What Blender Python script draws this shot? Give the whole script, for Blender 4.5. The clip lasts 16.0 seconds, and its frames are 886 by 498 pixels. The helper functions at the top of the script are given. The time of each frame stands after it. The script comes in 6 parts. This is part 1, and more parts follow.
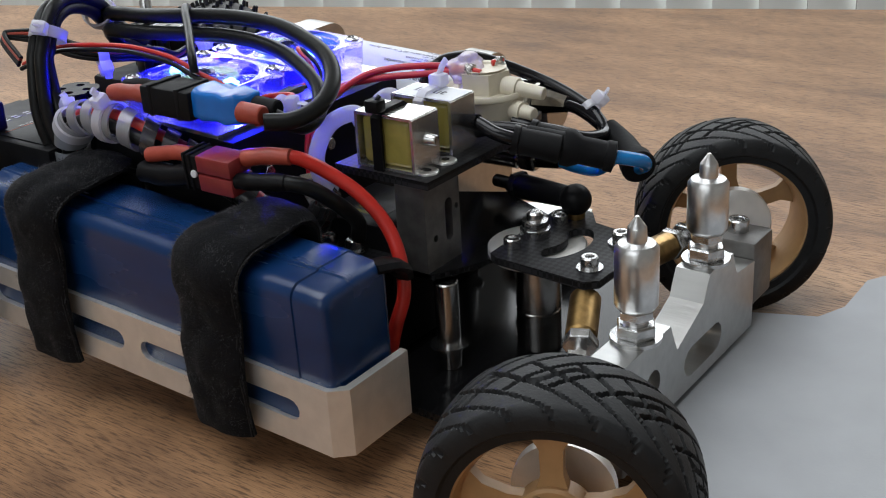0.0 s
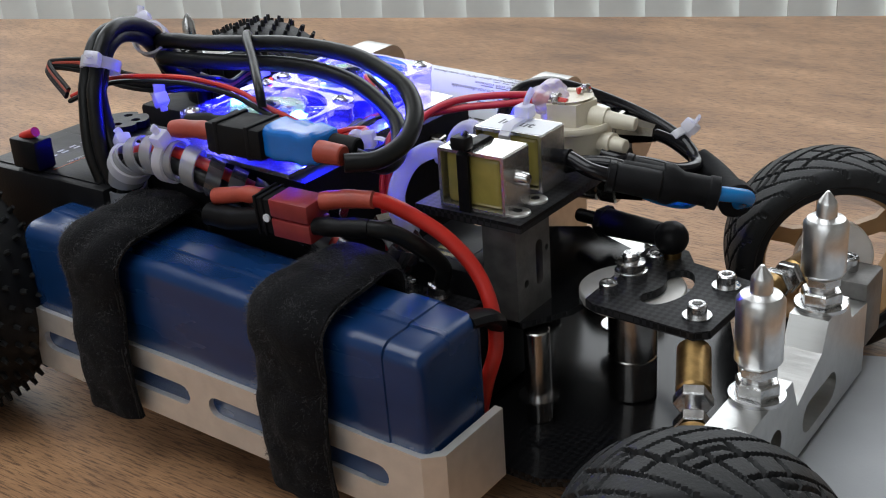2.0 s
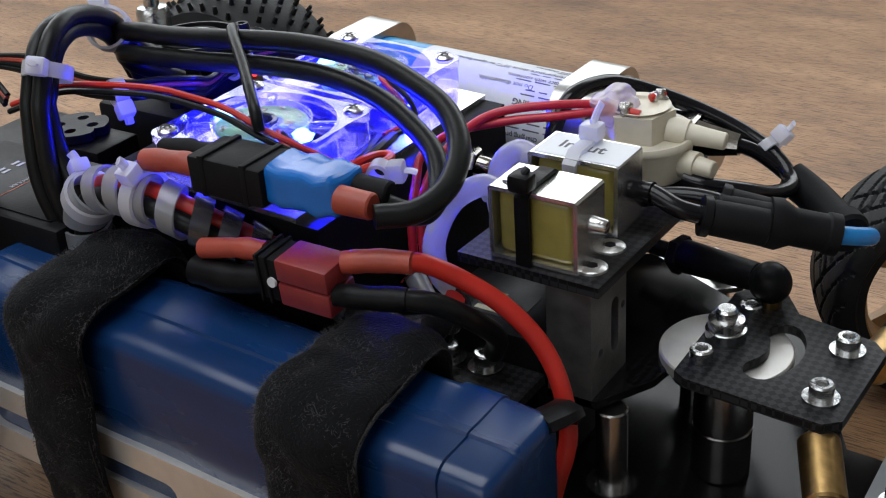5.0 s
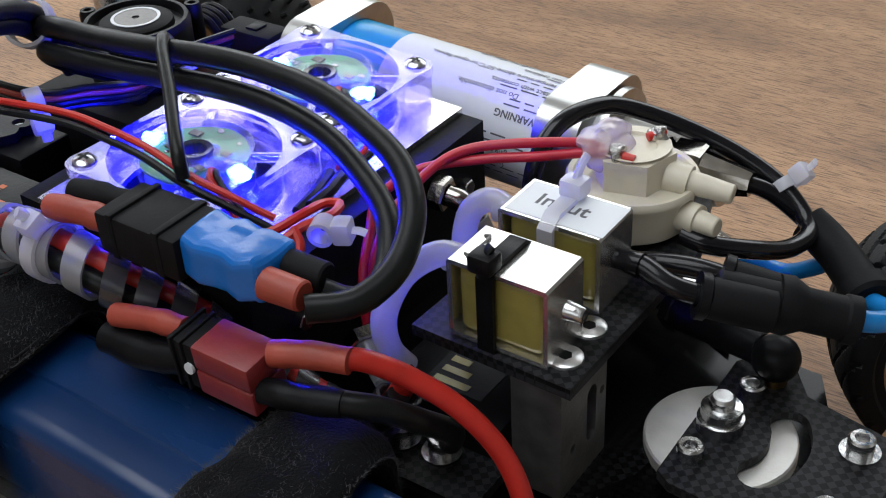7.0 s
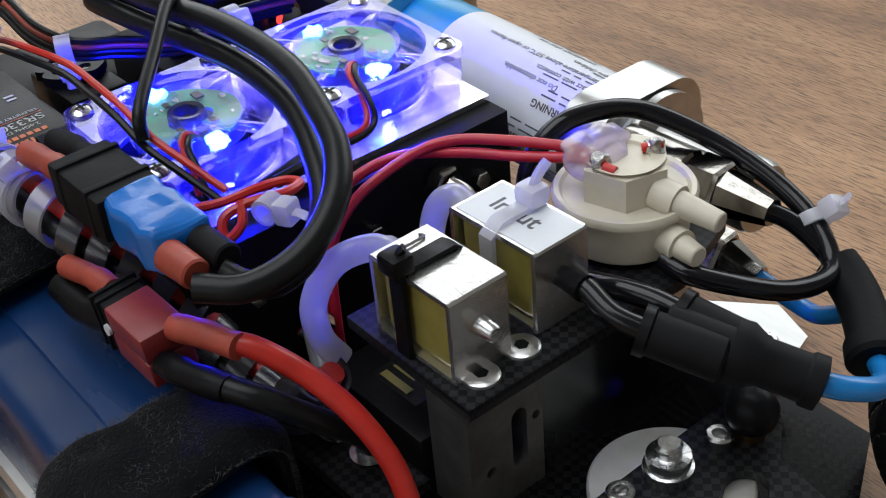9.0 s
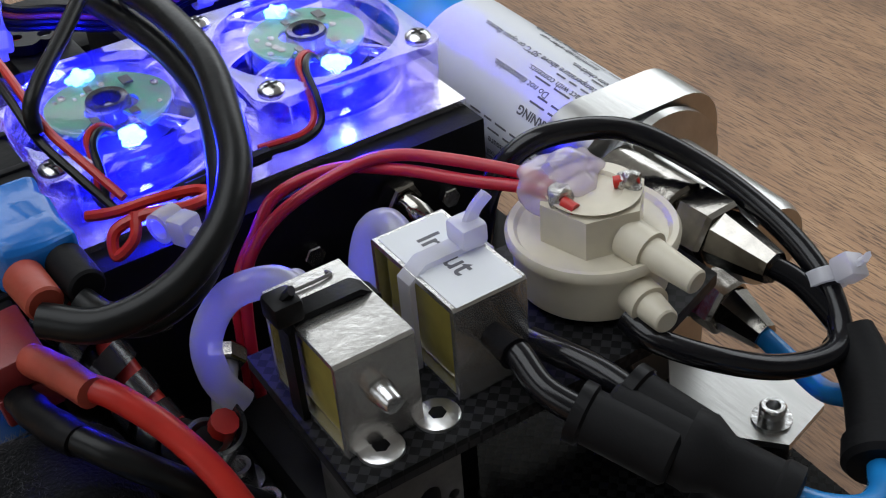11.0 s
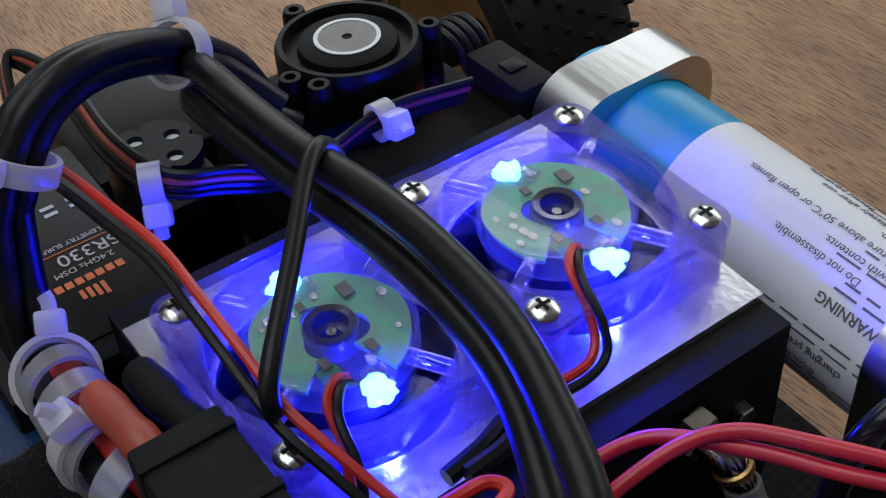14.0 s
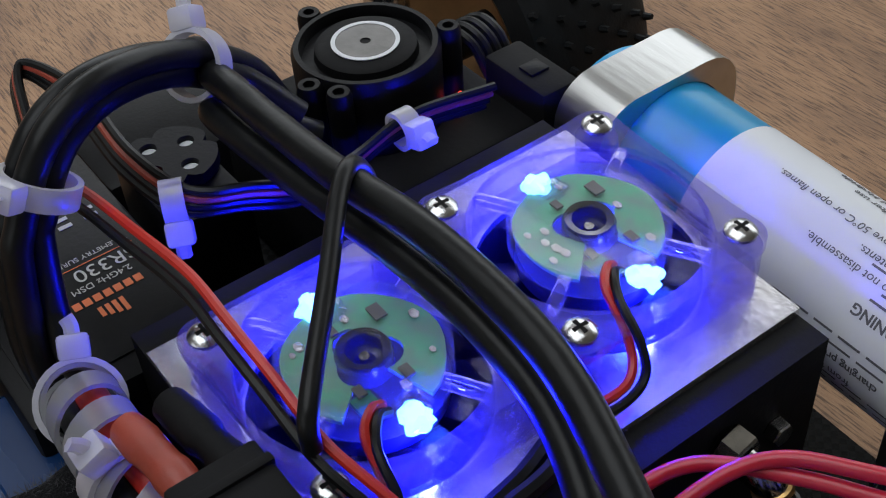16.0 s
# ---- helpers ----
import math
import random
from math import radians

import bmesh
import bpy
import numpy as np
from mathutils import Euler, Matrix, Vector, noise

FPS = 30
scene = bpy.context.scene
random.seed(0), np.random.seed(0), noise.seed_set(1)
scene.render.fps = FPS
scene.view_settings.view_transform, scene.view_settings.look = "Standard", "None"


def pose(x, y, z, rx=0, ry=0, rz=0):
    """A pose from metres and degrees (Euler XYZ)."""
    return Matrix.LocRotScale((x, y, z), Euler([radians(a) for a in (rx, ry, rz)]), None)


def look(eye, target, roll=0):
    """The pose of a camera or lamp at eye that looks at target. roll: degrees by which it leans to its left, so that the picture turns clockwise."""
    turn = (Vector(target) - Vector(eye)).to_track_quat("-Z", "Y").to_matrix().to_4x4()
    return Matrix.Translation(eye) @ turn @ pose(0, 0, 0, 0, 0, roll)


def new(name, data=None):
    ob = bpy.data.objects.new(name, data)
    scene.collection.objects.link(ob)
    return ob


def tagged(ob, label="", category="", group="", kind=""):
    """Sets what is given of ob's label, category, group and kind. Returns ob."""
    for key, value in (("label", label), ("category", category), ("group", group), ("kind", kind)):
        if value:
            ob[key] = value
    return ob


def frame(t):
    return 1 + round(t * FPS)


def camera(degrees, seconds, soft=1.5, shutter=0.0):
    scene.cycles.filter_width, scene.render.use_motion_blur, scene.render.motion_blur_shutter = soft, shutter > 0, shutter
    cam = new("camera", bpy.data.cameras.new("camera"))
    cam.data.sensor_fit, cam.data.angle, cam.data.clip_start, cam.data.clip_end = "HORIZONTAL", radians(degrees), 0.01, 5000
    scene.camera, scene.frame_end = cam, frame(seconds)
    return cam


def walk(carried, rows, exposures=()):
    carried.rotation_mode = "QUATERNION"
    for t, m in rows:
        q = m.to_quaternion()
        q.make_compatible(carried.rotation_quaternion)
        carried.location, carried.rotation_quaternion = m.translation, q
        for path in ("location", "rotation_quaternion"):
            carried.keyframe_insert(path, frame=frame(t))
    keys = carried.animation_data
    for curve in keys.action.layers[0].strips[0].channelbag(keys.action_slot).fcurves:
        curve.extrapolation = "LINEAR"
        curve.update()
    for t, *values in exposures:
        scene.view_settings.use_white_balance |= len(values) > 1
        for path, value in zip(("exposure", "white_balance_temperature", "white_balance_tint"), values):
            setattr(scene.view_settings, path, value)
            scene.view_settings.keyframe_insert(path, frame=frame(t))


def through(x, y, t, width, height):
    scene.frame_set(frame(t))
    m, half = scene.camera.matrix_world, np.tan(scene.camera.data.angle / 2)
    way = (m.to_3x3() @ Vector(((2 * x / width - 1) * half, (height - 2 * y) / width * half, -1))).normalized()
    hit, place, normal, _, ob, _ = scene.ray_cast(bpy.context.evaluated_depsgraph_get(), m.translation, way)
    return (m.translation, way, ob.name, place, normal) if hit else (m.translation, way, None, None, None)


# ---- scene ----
cam = camera(39.7, 16.0, 1.1)
PATH = [
    (0, (0.29752, -0.29254, 0.20251), (0.13318, -0.07278, 0.08126), -3.43),
    (0.5, (0.29080, -0.29057, 0.20359), (0.12593, -0.07147, 0.08189), -3.67),
    (1, (0.28252, -0.28838, 0.20410), (0.11687, -0.06963, 0.08280), -3.92),
    (1.5, (0.27152, -0.28691, 0.20439), (0.10697, -0.06720, 0.08333), -3.94),
    (2, (0.25952, -0.28214, 0.20516), (0.09488, -0.06271, 0.08372), -4.09),
    (2.5, (0.24740, -0.27556, 0.20382), (0.08329, -0.05593, 0.08204), -4.06),
    (3, (0.23381, -0.26719, 0.20465), (0.07199, -0.04759, 0.07979), -3.94),
    (3.5, (0.22215, -0.25928, 0.20556), (0.06332, -0.03949, 0.07723), -3.78),
    (5.8, (0.17909, -0.20987, 0.21200), (0.03838, 0.00588, 0.05820), -3.01),
    (6, (0.17504, -0.20584, 0.21409), (0.03689, 0.00925, 0.05708), -2.59),
    (6.5, (0.17151, -0.19243, 0.21654), (0.03286, 0.01843, 0.05433), -2.51),
    (7, (0.17576, -0.17342, 0.22176), (0.02864, 0.02639, 0.05314), -3.23),
    (7.5, (0.19028, -0.15606, 0.22080), (0.02593, 0.02989, 0.05224), -4.98),
    (8, (0.20797, -0.13867, 0.21766), (0.02573, 0.03027, 0.04960), -6.32),
    (8.2, (0.21476, -0.13495, 0.21789), (0.02851, 0.02902, 0.04931), -6.33),
    (10.3, (0.21115, -0.08990, 0.20608), (0.00627, 0.04311, 0.03193), -3.98),
    (10.5, (0.20946, -0.08531, 0.20433), (0.00328, 0.04581, 0.03026), -4.09),
    (11, (0.20253, -0.07317, 0.20249), (-0.00530, 0.05110, 0.02539), -4.91),
    (11.5, (0.18699, -0.07125, 0.20562), (-0.01611, 0.05278, 0.02296), -4.54),
    (12, (0.16645, -0.07479, 0.21106), (-0.02998, 0.05304, 0.02378), -3.71),
    (12.5, (0.15246, -0.07340, 0.21511), (-0.04371, 0.05078, 0.02512), -4.52),
    (13, (0.13600, -0.07586, 0.21867), (-0.05536, 0.04996, 0.02488), -3.98),
    (13.5, (0.12432, -0.07533, 0.21940), (-0.06558, 0.04867, 0.02302), -4.24),
    (14, (0.11255, -0.07451, 0.21834), (-0.07543, 0.04849, 0.01951), -4.23),
    (14.5, (0.10409, -0.07348, 0.21882), (-0.08121, 0.04861, 0.01694), -4.20),
    (15, (0.10059, -0.07262, 0.21941), (-0.08417, 0.04812, 0.01621), -4.51),
    (15.5, (0.09937, -0.07241, 0.22150), (-0.08293, 0.04747, 0.01561), -4.52),
    (16, (0.10204, -0.07496, 0.22167), (-0.07969, 0.04730, 0.01667), -4.33),
]
EXPOSURES = [(0, -0.10), (3.5, -0.12), (6, -0.24), (8, -0.24), (10.5, -0.36), (11, -0.50), (11.5, -0.68), (12.5, -0.78), (14, -0.76), (16, -0.76)]
walk(cam, [(t, look(eye, target, roll)) for t, eye, target, roll in PATH], EXPOSURES)
# ---- light ----
world = bpy.data.worlds.new("sky_light")
scene.world = world
world.use_nodes = True
wn = world.node_tree.nodes
sky = wn.new("ShaderNodeTexSky")
sky.sky_type, sky.sun_disc = "NISHITA", False
sky.sun_elevation, sky.sun_rotation = radians(35), radians(-60)
wn["Background"].inputs[1].default_value = 0.1
world.node_tree.links.new(sky.outputs[0], wn["Background"].inputs[0])


def area_lamp(where, aim, w, h, watts, colour):
    d = bpy.data.lights.new("room_light", "AREA")
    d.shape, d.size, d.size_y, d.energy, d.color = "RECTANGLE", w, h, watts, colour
    o = new("room_light", d)
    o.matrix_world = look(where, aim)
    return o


# daylight from the window side, beyond the blind
area_lamp((-0.60, 2.02, 1.05), (-0.1, 0.0, 0.3), 2.6, 1.5, 46, (0.91, 0.96, 1.0))
# added fill from the west, no window there: brightens the metal tops
area_lamp((-2.4, 0.7, 1.10), (0.0, 0.0, 0.1), 2.8, 1.4, 40, (0.91, 0.96, 1.0))
# added fill behind the camera, no source known: lifts the near faces
area_lamp((0.2, -2.4, 1.2), (0.0, 0.0, 0.2), 2.4, 1.2, 15, (0.91, 0.96, 1.0))
# unseen ceiling light, inferred because tops are lit and sides stay dark
area_lamp((-0.3, -0.5, 1.82), (-0.3, -0.5, 0.0), 1.7, 1.5, 34, (0.91, 0.96, 1.0))


# ---- materials ----
def material(name, colour, rough=0.5, metal=0.0, vary=0.0, scale=300.0, bump=0.0, bscale=900.0, stretch=(1, 1, 1), second=None, **more):
    m = bpy.data.materials.new(name)
    m.use_nodes = True
    nt = m.node_tree
    b = nt.nodes["Principled BSDF"]
    b.inputs["Base Color"].default_value = (*colour, 1)
    b.inputs["Roughness"].default_value = rough
    b.inputs["Metallic"].default_value = metal
    for k, v in more.items():
        b.inputs[k.replace("_", " ")].default_value = v
    tc = nt.nodes.new("ShaderNodeTexCoord")
    mp = nt.nodes.new("ShaderNodeMapping")
    mp.inputs["Scale"].default_value = stretch
    nt.links.new(tc.outputs["Object"], mp.inputs[0])
    if vary:
        n = nt.nodes.new("ShaderNodeTexNoise")
        n.inputs["Scale"].default_value, n.inputs["Detail"].default_value = scale, 5
        nt.links.new(mp.outputs[0], n.inputs["Vector"])
        r = nt.nodes.new("ShaderNodeValToRGB")
        r.color_ramp.elements[0].position, r.color_ramp.elements[1].position = 0.3, 0.7
        lo = second or tuple(c * (1 - vary) for c in colour)
        r.color_ramp.elements[0].color = (*lo, 1)
        r.color_ramp.elements[1].color = (*[min(1, c * (1 + vary * 0.5)) for c in colour], 1)
        nt.links.new(n.outputs[0], r.inputs[0])
        nt.links.new(r.outputs[0], b.inputs["Base Color"])
        rr = nt.nodes.new("ShaderNodeMapRange")
        rr.inputs["To Min"].default_value, rr.inputs["To Max"].default_value = max(0.03, rough * (1 - 0.6 * vary)), min(1, rough * (1 + 0.6 * vary))
        nt.links.new(n.outputs[0], rr.inputs[0])
        nt.links.new(rr.outputs[0], b.inputs["Roughness"])
    if bump:
        n2 = nt.nodes.new("ShaderNodeTexNoise")
        n2.inputs["Scale"].default_value, n2.inputs["Detail"].default_value = bscale, 4
        nt.links.new(mp.outputs[0], n2.inputs["Vector"])
        bp = nt.nodes.new("ShaderNodeBump")
        bp.inputs["Strength"].default_value, bp.inputs["Distance"].default_value = bump, 0.0006
        nt.links.new(n2.outputs[0], bp.inputs["Height"])
        nt.links.new(bp.outputs[0], b.inputs["Normal"])
    return m


def wood_material():
    m = bpy.data.materials.new("wood_laminate")
    m.use_nodes = True
    nt = m.node_tree
    b = nt.nodes["Principled BSDF"]
    tc = nt.nodes.new("ShaderNodeTexCoord")

    def grain(stretch, scale, detail, turn=0):
        mp = nt.nodes.new("ShaderNodeMapping")
        mp.inputs["Scale"].default_value = stretch
        mp.inputs["Rotation"].default_value = (0, 0, radians(-20.6))
        n = nt.nodes.new("ShaderNodeTexNoise")
        n.inputs["Scale"].default_value, n.inputs["Detail"].default_value, n.inputs["Roughness"].default_value = scale, detail, 0.62
        nt.links.new(tc.outputs["Object"], mp.inputs[0])
        nt.links.new(mp.outputs[0], n.inputs["Vector"])
        return n

    fine = grain((3.5, 60, 1), 26, 6)
    broad = grain((1, 5.5, 1), 8, 6)
    cloud = grain((1, 2.0, 1), 9, 5)
    ramp = nt.nodes.new("ShaderNodeValToRGB")
    e = ramp.color_ramp.elements
    e[0].position, e[0].color = 0.36, (0.135, 0.072, 0.040, 1)
    e[1].position, e[1].color = 0.64, (0.51, 0.300, 0.160, 1)
    k = e.new(0.50)
    k.color = (0.34, 0.188, 0.097, 1)
    mix = nt.nodes.new("ShaderNodeMix")
    mix.inputs[0].default_value = 0.34
    nt.links.new(broad.outputs[0], mix.inputs[2])
    nt.links.new(fine.outputs[0], mix.inputs[3])
    mix2 = nt.nodes.new("ShaderNodeMix")
    mix2.inputs[0].default_value = 0.46
    nt.links.new(mix.outputs[0], mix2.inputs[2])
    nt.links.new(cloud.outputs[0], mix2.inputs[3])
    nt.links.new(mix2.outputs[0], ramp.inputs[0])
    pores = grain((4.0, 50, 1), 30, 6)
    pr = nt.nodes.new("ShaderNodeValToRGB")
    pr.color_ramp.elements[0].position, pr.color_ramp.elements[1].position = 0.50, 0.60
    nt.links.new(pores.outputs[0], pr.inputs[0])
    dark = nt.nodes.new("ShaderNodeMix")
    dark.data_type = "RGBA"
    pm = nt.nodes.new("ShaderNodeMath")
    pm.operation = "MULTIPLY"
    pm.inputs[1].default_value = 0.74
    nt.links.new(pr.outputs[0], pm.inputs[0])
    nt.links.new(pm.outputs[0], dark.inputs[0])
    nt.links.new(ramp.outputs[0], dark.inputs[6])
    dark.inputs[7].default_value = (0.055, 0.027, 0.015, 1)
    nt.links.new(dark.outputs[2], b.inputs["Base Color"])
    b.inputs["Roughness"].default_value = 0.45
    b.inputs["Specular IOR Level"].default_value = 0.28
    bp = nt.nodes.new("ShaderNodeBump")
    bp.inputs["Strength"].default_value, bp.inputs["Distance"].default_value = 0.35, 0.0005
    nt.links.new(fine.outputs[0], bp.inputs["Height"])
    nt.links.new(bp.outputs[0], b.inputs["Normal"])
    return m


def carbon_material(name, low, high, rough, gloss):
    m = bpy.data.materials.new(name)
    m.use_nodes = True
    nt = m.node_tree
    b = nt.nodes["Principled BSDF"]
    tc = nt.nodes.new("ShaderNodeTexCoord")
    mp = nt.nodes.new("ShaderNodeMapping")
    mp.inputs["Rotation"].default_value = (0, 0, radians(45))
    nt.links.new(tc.outputs["Object"], mp.inputs[0])
    w = nt.nodes.new("ShaderNodeTexChecker")
    w.inputs["Scale"].default_value = 640
    w.inputs[1].default_value, w.inputs[2].default_value = (low, low, low * 1.1, 1), (high, high, high * 1.1, 1)
    nt.links.new(mp.outputs[0], w.inputs[0])
    nt.links.new(w.outputs[0], b.inputs["Base Color"])
    b.inputs["Roughness"].default_value = rough
    b.inputs["Specular IOR Level"].default_value = gloss
    return m


def clear_material(name, tint, through, milky, rough=0.08, gloss=0.35):
    """Clear or milky plastic: light passes, a gloss lies on it, a part is scattered."""
    m = bpy.data.materials.new(name)
    m.use_nodes = True
    nt = m.node_tree
    nt.nodes.remove(nt.nodes["Principled BSDF"])
    out = nt.nodes["Material Output"]
    tr = nt.nodes.new("ShaderNodeBsdfTransparent")
    tr.inputs[0].default_value = (*through, 1)
    df = nt.nodes.new("ShaderNodeBsdfDiffuse")
    df.inputs[0].default_value = (*tint, 1)
    tl = nt.nodes.new("ShaderNodeBsdfTranslucent")
    tl.inputs[0].default_value = (*tint, 1)
    gl = nt.nodes.new("ShaderNodeBsdfGlossy")
    gl.inputs["Roughness"].default_value = rough
    half = nt.nodes.new("ShaderNodeMixShader")
    body = nt.nodes.new("ShaderNodeMixShader")
    body.inputs[0].default_value = milky
    top = nt.nodes.new("ShaderNodeMixShader")
    lw = nt.nodes.new("ShaderNodeLayerWeight")
    lw.inputs[0].default_value = 0.32
    fr = nt.nodes.new("ShaderNodeMath")
    fr.operation = "MULTIPLY_ADD"
    fr.inputs[1].default_value, fr.inputs[2].default_value = gloss, 0.025
    nt.links.new(lw.outputs["Facing"], fr.inputs[0])
    for a, c in ((df.outputs[0], half.inputs[1]), (tl.outputs[0], half.inputs[2]), (tr.outputs[0], body.inputs[1]), (half.outputs[0], body.inputs[2]),
                 (fr.outputs[0], top.inputs[0]), (body.outputs[0], top.inputs[1]), (gl.outputs[0], top.inputs[2]), (top.outputs[0], out.inputs[0])):
        nt.links.new(a, c)
    return m


def glow_material(name, colour, strength):
    m = bpy.data.materials.new(name)
    m.use_nodes = True
    b = m.node_tree.nodes["Principled BSDF"]
    b.inputs["Base Color"].default_value = (*colour, 1)
    b.inputs["Emission Color"].default_value = (*colour, 1)
    b.inputs["Emission Strength"].default_value = strength
    return m


WOOD = wood_material()
CARBON = carbon_material("carbon_fibre", 0.006, 0.022, 0.40, 0.13)
CARBON_GLOSS = carbon_material("lacquered_carbon_fibre", 0.003, 0.008, 0.16, 0.20)
ALU = material("brushed_aluminium", (0.50, 0.50, 0.49), 0.30, 1.0, 0.10, 250, 0.10, 700, (0.15, 1, 1))
ALU_MATT = material("blasted_aluminium", (0.78, 0.76, 0.73), 0.46, 0.8, 0.07, 200, 0.12, 1500)
DULL = material("dull_grey_metal", (0.18, 0.175, 0.17), 0.45, 0.8, 0.3, 200, 0.15, 900)
POST = material("turned_aluminium", (0.74, 0.74, 0.74), 0.30, 1.0, 0.15, 300, 0.08, 700)
NICKEL = material("dark_nickel", (0.36, 0.34, 0.31), 0.14, 1.0, 0.3, 300, 0.1, 500)
STEEL = material("zinc_plated_steel", (0.60, 0.60, 0.60), 0.22, 1.0, 0.3, 400, 0.15, 900)
CHROME = material("polished_nickel", (0.42, 0.41, 0.40), 0.22, 1.0, 0.2, 200)
PLATE = material("tinned_steel_plate", (0.80, 0.79, 0.77), 0.25, 0.93, 0.25, 120, 0.1, 800)
BRASS = material("worn_brass", (0.47, 0.30, 0.12), 0.30, 1.0, 0.3, 300, 0.15, 700)
GOLD = material("tan_painted_plastic", (0.40, 0.235, 0.105), 0.42, 0.1, 0.12, 200, 0.08, 600)
RUBBER = material("black_rubber", (0.0085, 0.009, 0.010), 0.55, 0.0, 0.35, 250, 0.2, 1200, Specular_IOR_Level=0.27)
BLACK = material("black_plastic", (0.006, 0.006, 0.007), 0.40, 0.0, 0.3, 180, 0.1, 900, Specular_IOR_Level=0.12)
BLACK_MATT = material("matt_black_plastic", (0.006, 0.006, 0.007), 0.62, 0.0, 0.3, 180, 0.1, 900, Specular_IOR_Level=0.14)
GLOSS_BLACK = material("glossy_black_tube", (0.007, 0.007, 0.009), 0.17, 0.0, 0.2, 150, Specular_IOR_Level=0.32)
CABLE = material("black_silicone_cable", (0.0085, 0.0090, 0.0095), 0.33, 0.0, 0.3, 120, 0.1, 500, Specular_IOR_Level=0.2)
STRAP = material("black_fleece_strap", (0.0055, 0.0055, 0.0068), 0.95, 0.0, 0.5, 500, 0.9, 1600, Specular_IOR_Level=0.1)
STRAP.node_tree.nodes["Principled BSDF"].inputs["Sheen Weight"].default_value = 0.03
FUZZ = material("black_fleece_fibres", (0.050, 0.049, 0.054), 0.9)
BLUE_WRAP = material("blue_shrink_film", (0.004, 0.028, 0.105), 0.27, 0.0, 0.25, 60, 0.15, 90, (0.3, 1, 1))
BLUE_TAPE = material("bright_blue_tape", (0.006, 0.135, 0.50), 0.26, 0.0, 0.15, 90, 0.5, 160)
BLUE_BAND = material("blue_paint", (0.005, 0.28, 0.55), 0.3, 0.0, 0.12, 80)
BLUE_TUBE = material("blue_tube", (0.01, 0.19, 0.52), 0.25, 0.0, 0.1, 90)
LABEL = material("white_paper_label", (0.66, 0.68, 0.72), 0.5, 0.0, 0.06, 60)
INK = material("dark_print", (0.10, 0.10, 0.115), 0.6)
CREAM = material("cream_plastic", (0.62, 0.57, 0.46), 0.38, 0.0, 0.12, 120, 0.06, 500)
NYLON = clear_material("milky_nylon", (0.80, 0.80, 0.86), (0.85, 0.85, 0.9), 0.72, 0.25)
SMOKE = clear_material("smoky_plastic", (0.10, 0.10, 0.11), (0.35, 0.35, 0.38), 0.6, 0.2)
SPIRAL = clear_material("cloudy_plastic", (0.50, 0.51, 0.54), (0.75, 0.75, 0.75), 0.55, 0.25)
CLEAR = clear_material("clear_polycarbonate", (0.56, 0.49, 0.95), (0.84, 0.81, 0.97), 0.048, 0.07, 0.45)
SPIN_CLEAR = clear_material("thin_clear_plastic", (0.4, 0.4, 0.7), (0.86, 0.86, 0.95), 0.004, 0.1, 0.06)
ROTOR = material("dark_violet_plastic", (0.035, 0.033, 0.055), 0.3, 0.0, 0.3, 300)
HUB_CLEAR = clear_material("hub_polycarbonate", (0.66, 0.70, 0.78), (0.93, 0.93, 0.98), 0.08, 0.15, 0.12)
HOSE = clear_material("silicone_hose", (0.70, 0.70, 0.78), (0.85, 0.85, 0.9), 0.55, 0.2)
GLUE = clear_material("hot_glue", (0.78, 0.72, 0.76), (0.9, 0.86, 0.9), 0.45, 0.2)
RED_WIRE = material("red_silicone_wire", (0.50, 0.022, 0.014), 0.38, 0.0, 0.15, 150)
PINK_WIRE = material("crimson_wire", (0.48, 0.012, 0.035), 0.33, 0.0, 0.12, 150)
RED_SLEEVE = material("brick_red_sleeve", (0.32, 0.05, 0.03), 0.45, 0.0, 0.2, 150, 0.3, 300)
RED_PLUG = material("dark_red_nylon", (0.22, 0.022, 0.024), 0.42, 0.0, 0.15, 200, 0.1, 900)
YELLOW = material("yellow_coil_tape", (0.28, 0.235, 0.06), 0.22, 0.0, 0.25, 90, 0.1, 400)
GREEN = material("green_circuit_board", (0.09, 0.40, 0.22), 0.4, 0.0, 0.5, 300, second=(0.19, 0.34, 0.27))
GREEN_MASK = material("green_solder_mask", (0.02, 0.22, 0.10), 0.35, 0.0, 0.3, 500)
SOLDER = material("solder", (0.55, 0.54, 0.52), 0.25, 1.0, 0.4, 900, 0.5, 2500)
FROST = material("frosted_grey_sheet", (0.31, 0.32, 0.335), 0.55, 0.0, 0.10, 35, 0.1, 1200)
WALL = material("grey_green_wall", (0.42, 0.42, 0.40), 0.8, 0.0, 0.05, 3, 0.1, 60)
SLAT = material("white_blind_fabric", (0.80, 0.82, 0.80), 0.7, 0.0, 0.06, 20)
ORANGE = material("orange_print", (0.62, 0.13, 0.03), 0.5)
GREY_PRINT = material("pale_grey_print", (0.42, 0.42, 0.42), 0.5)
LED = glow_material("blue_white_led", (0.16, 0.50, 1.0), 7)
RED_LED = glow_material("red_led", (1.0, 0.05, 0.02), 2.2)


# ---- mesh helpers ----
ORIGIN = {}
GROUP = {"shift": Vector(), "lean": 0.0}


def group_at(shift=(0, 0, 0), lean=0.0):
    """Moves and leans, with the raked chassis, the things that are built next."""
    GROUP["shift"], GROUP["lean"] = Vector(shift), lean


def thing(name, at, label, category, group="", kind=""):
    o = new(name)
    o.empty_display_size = 0.005
    o.location = at
    ORIGIN[o.name] = Vector(at)
    return tagged(o, label, category, group, kind)


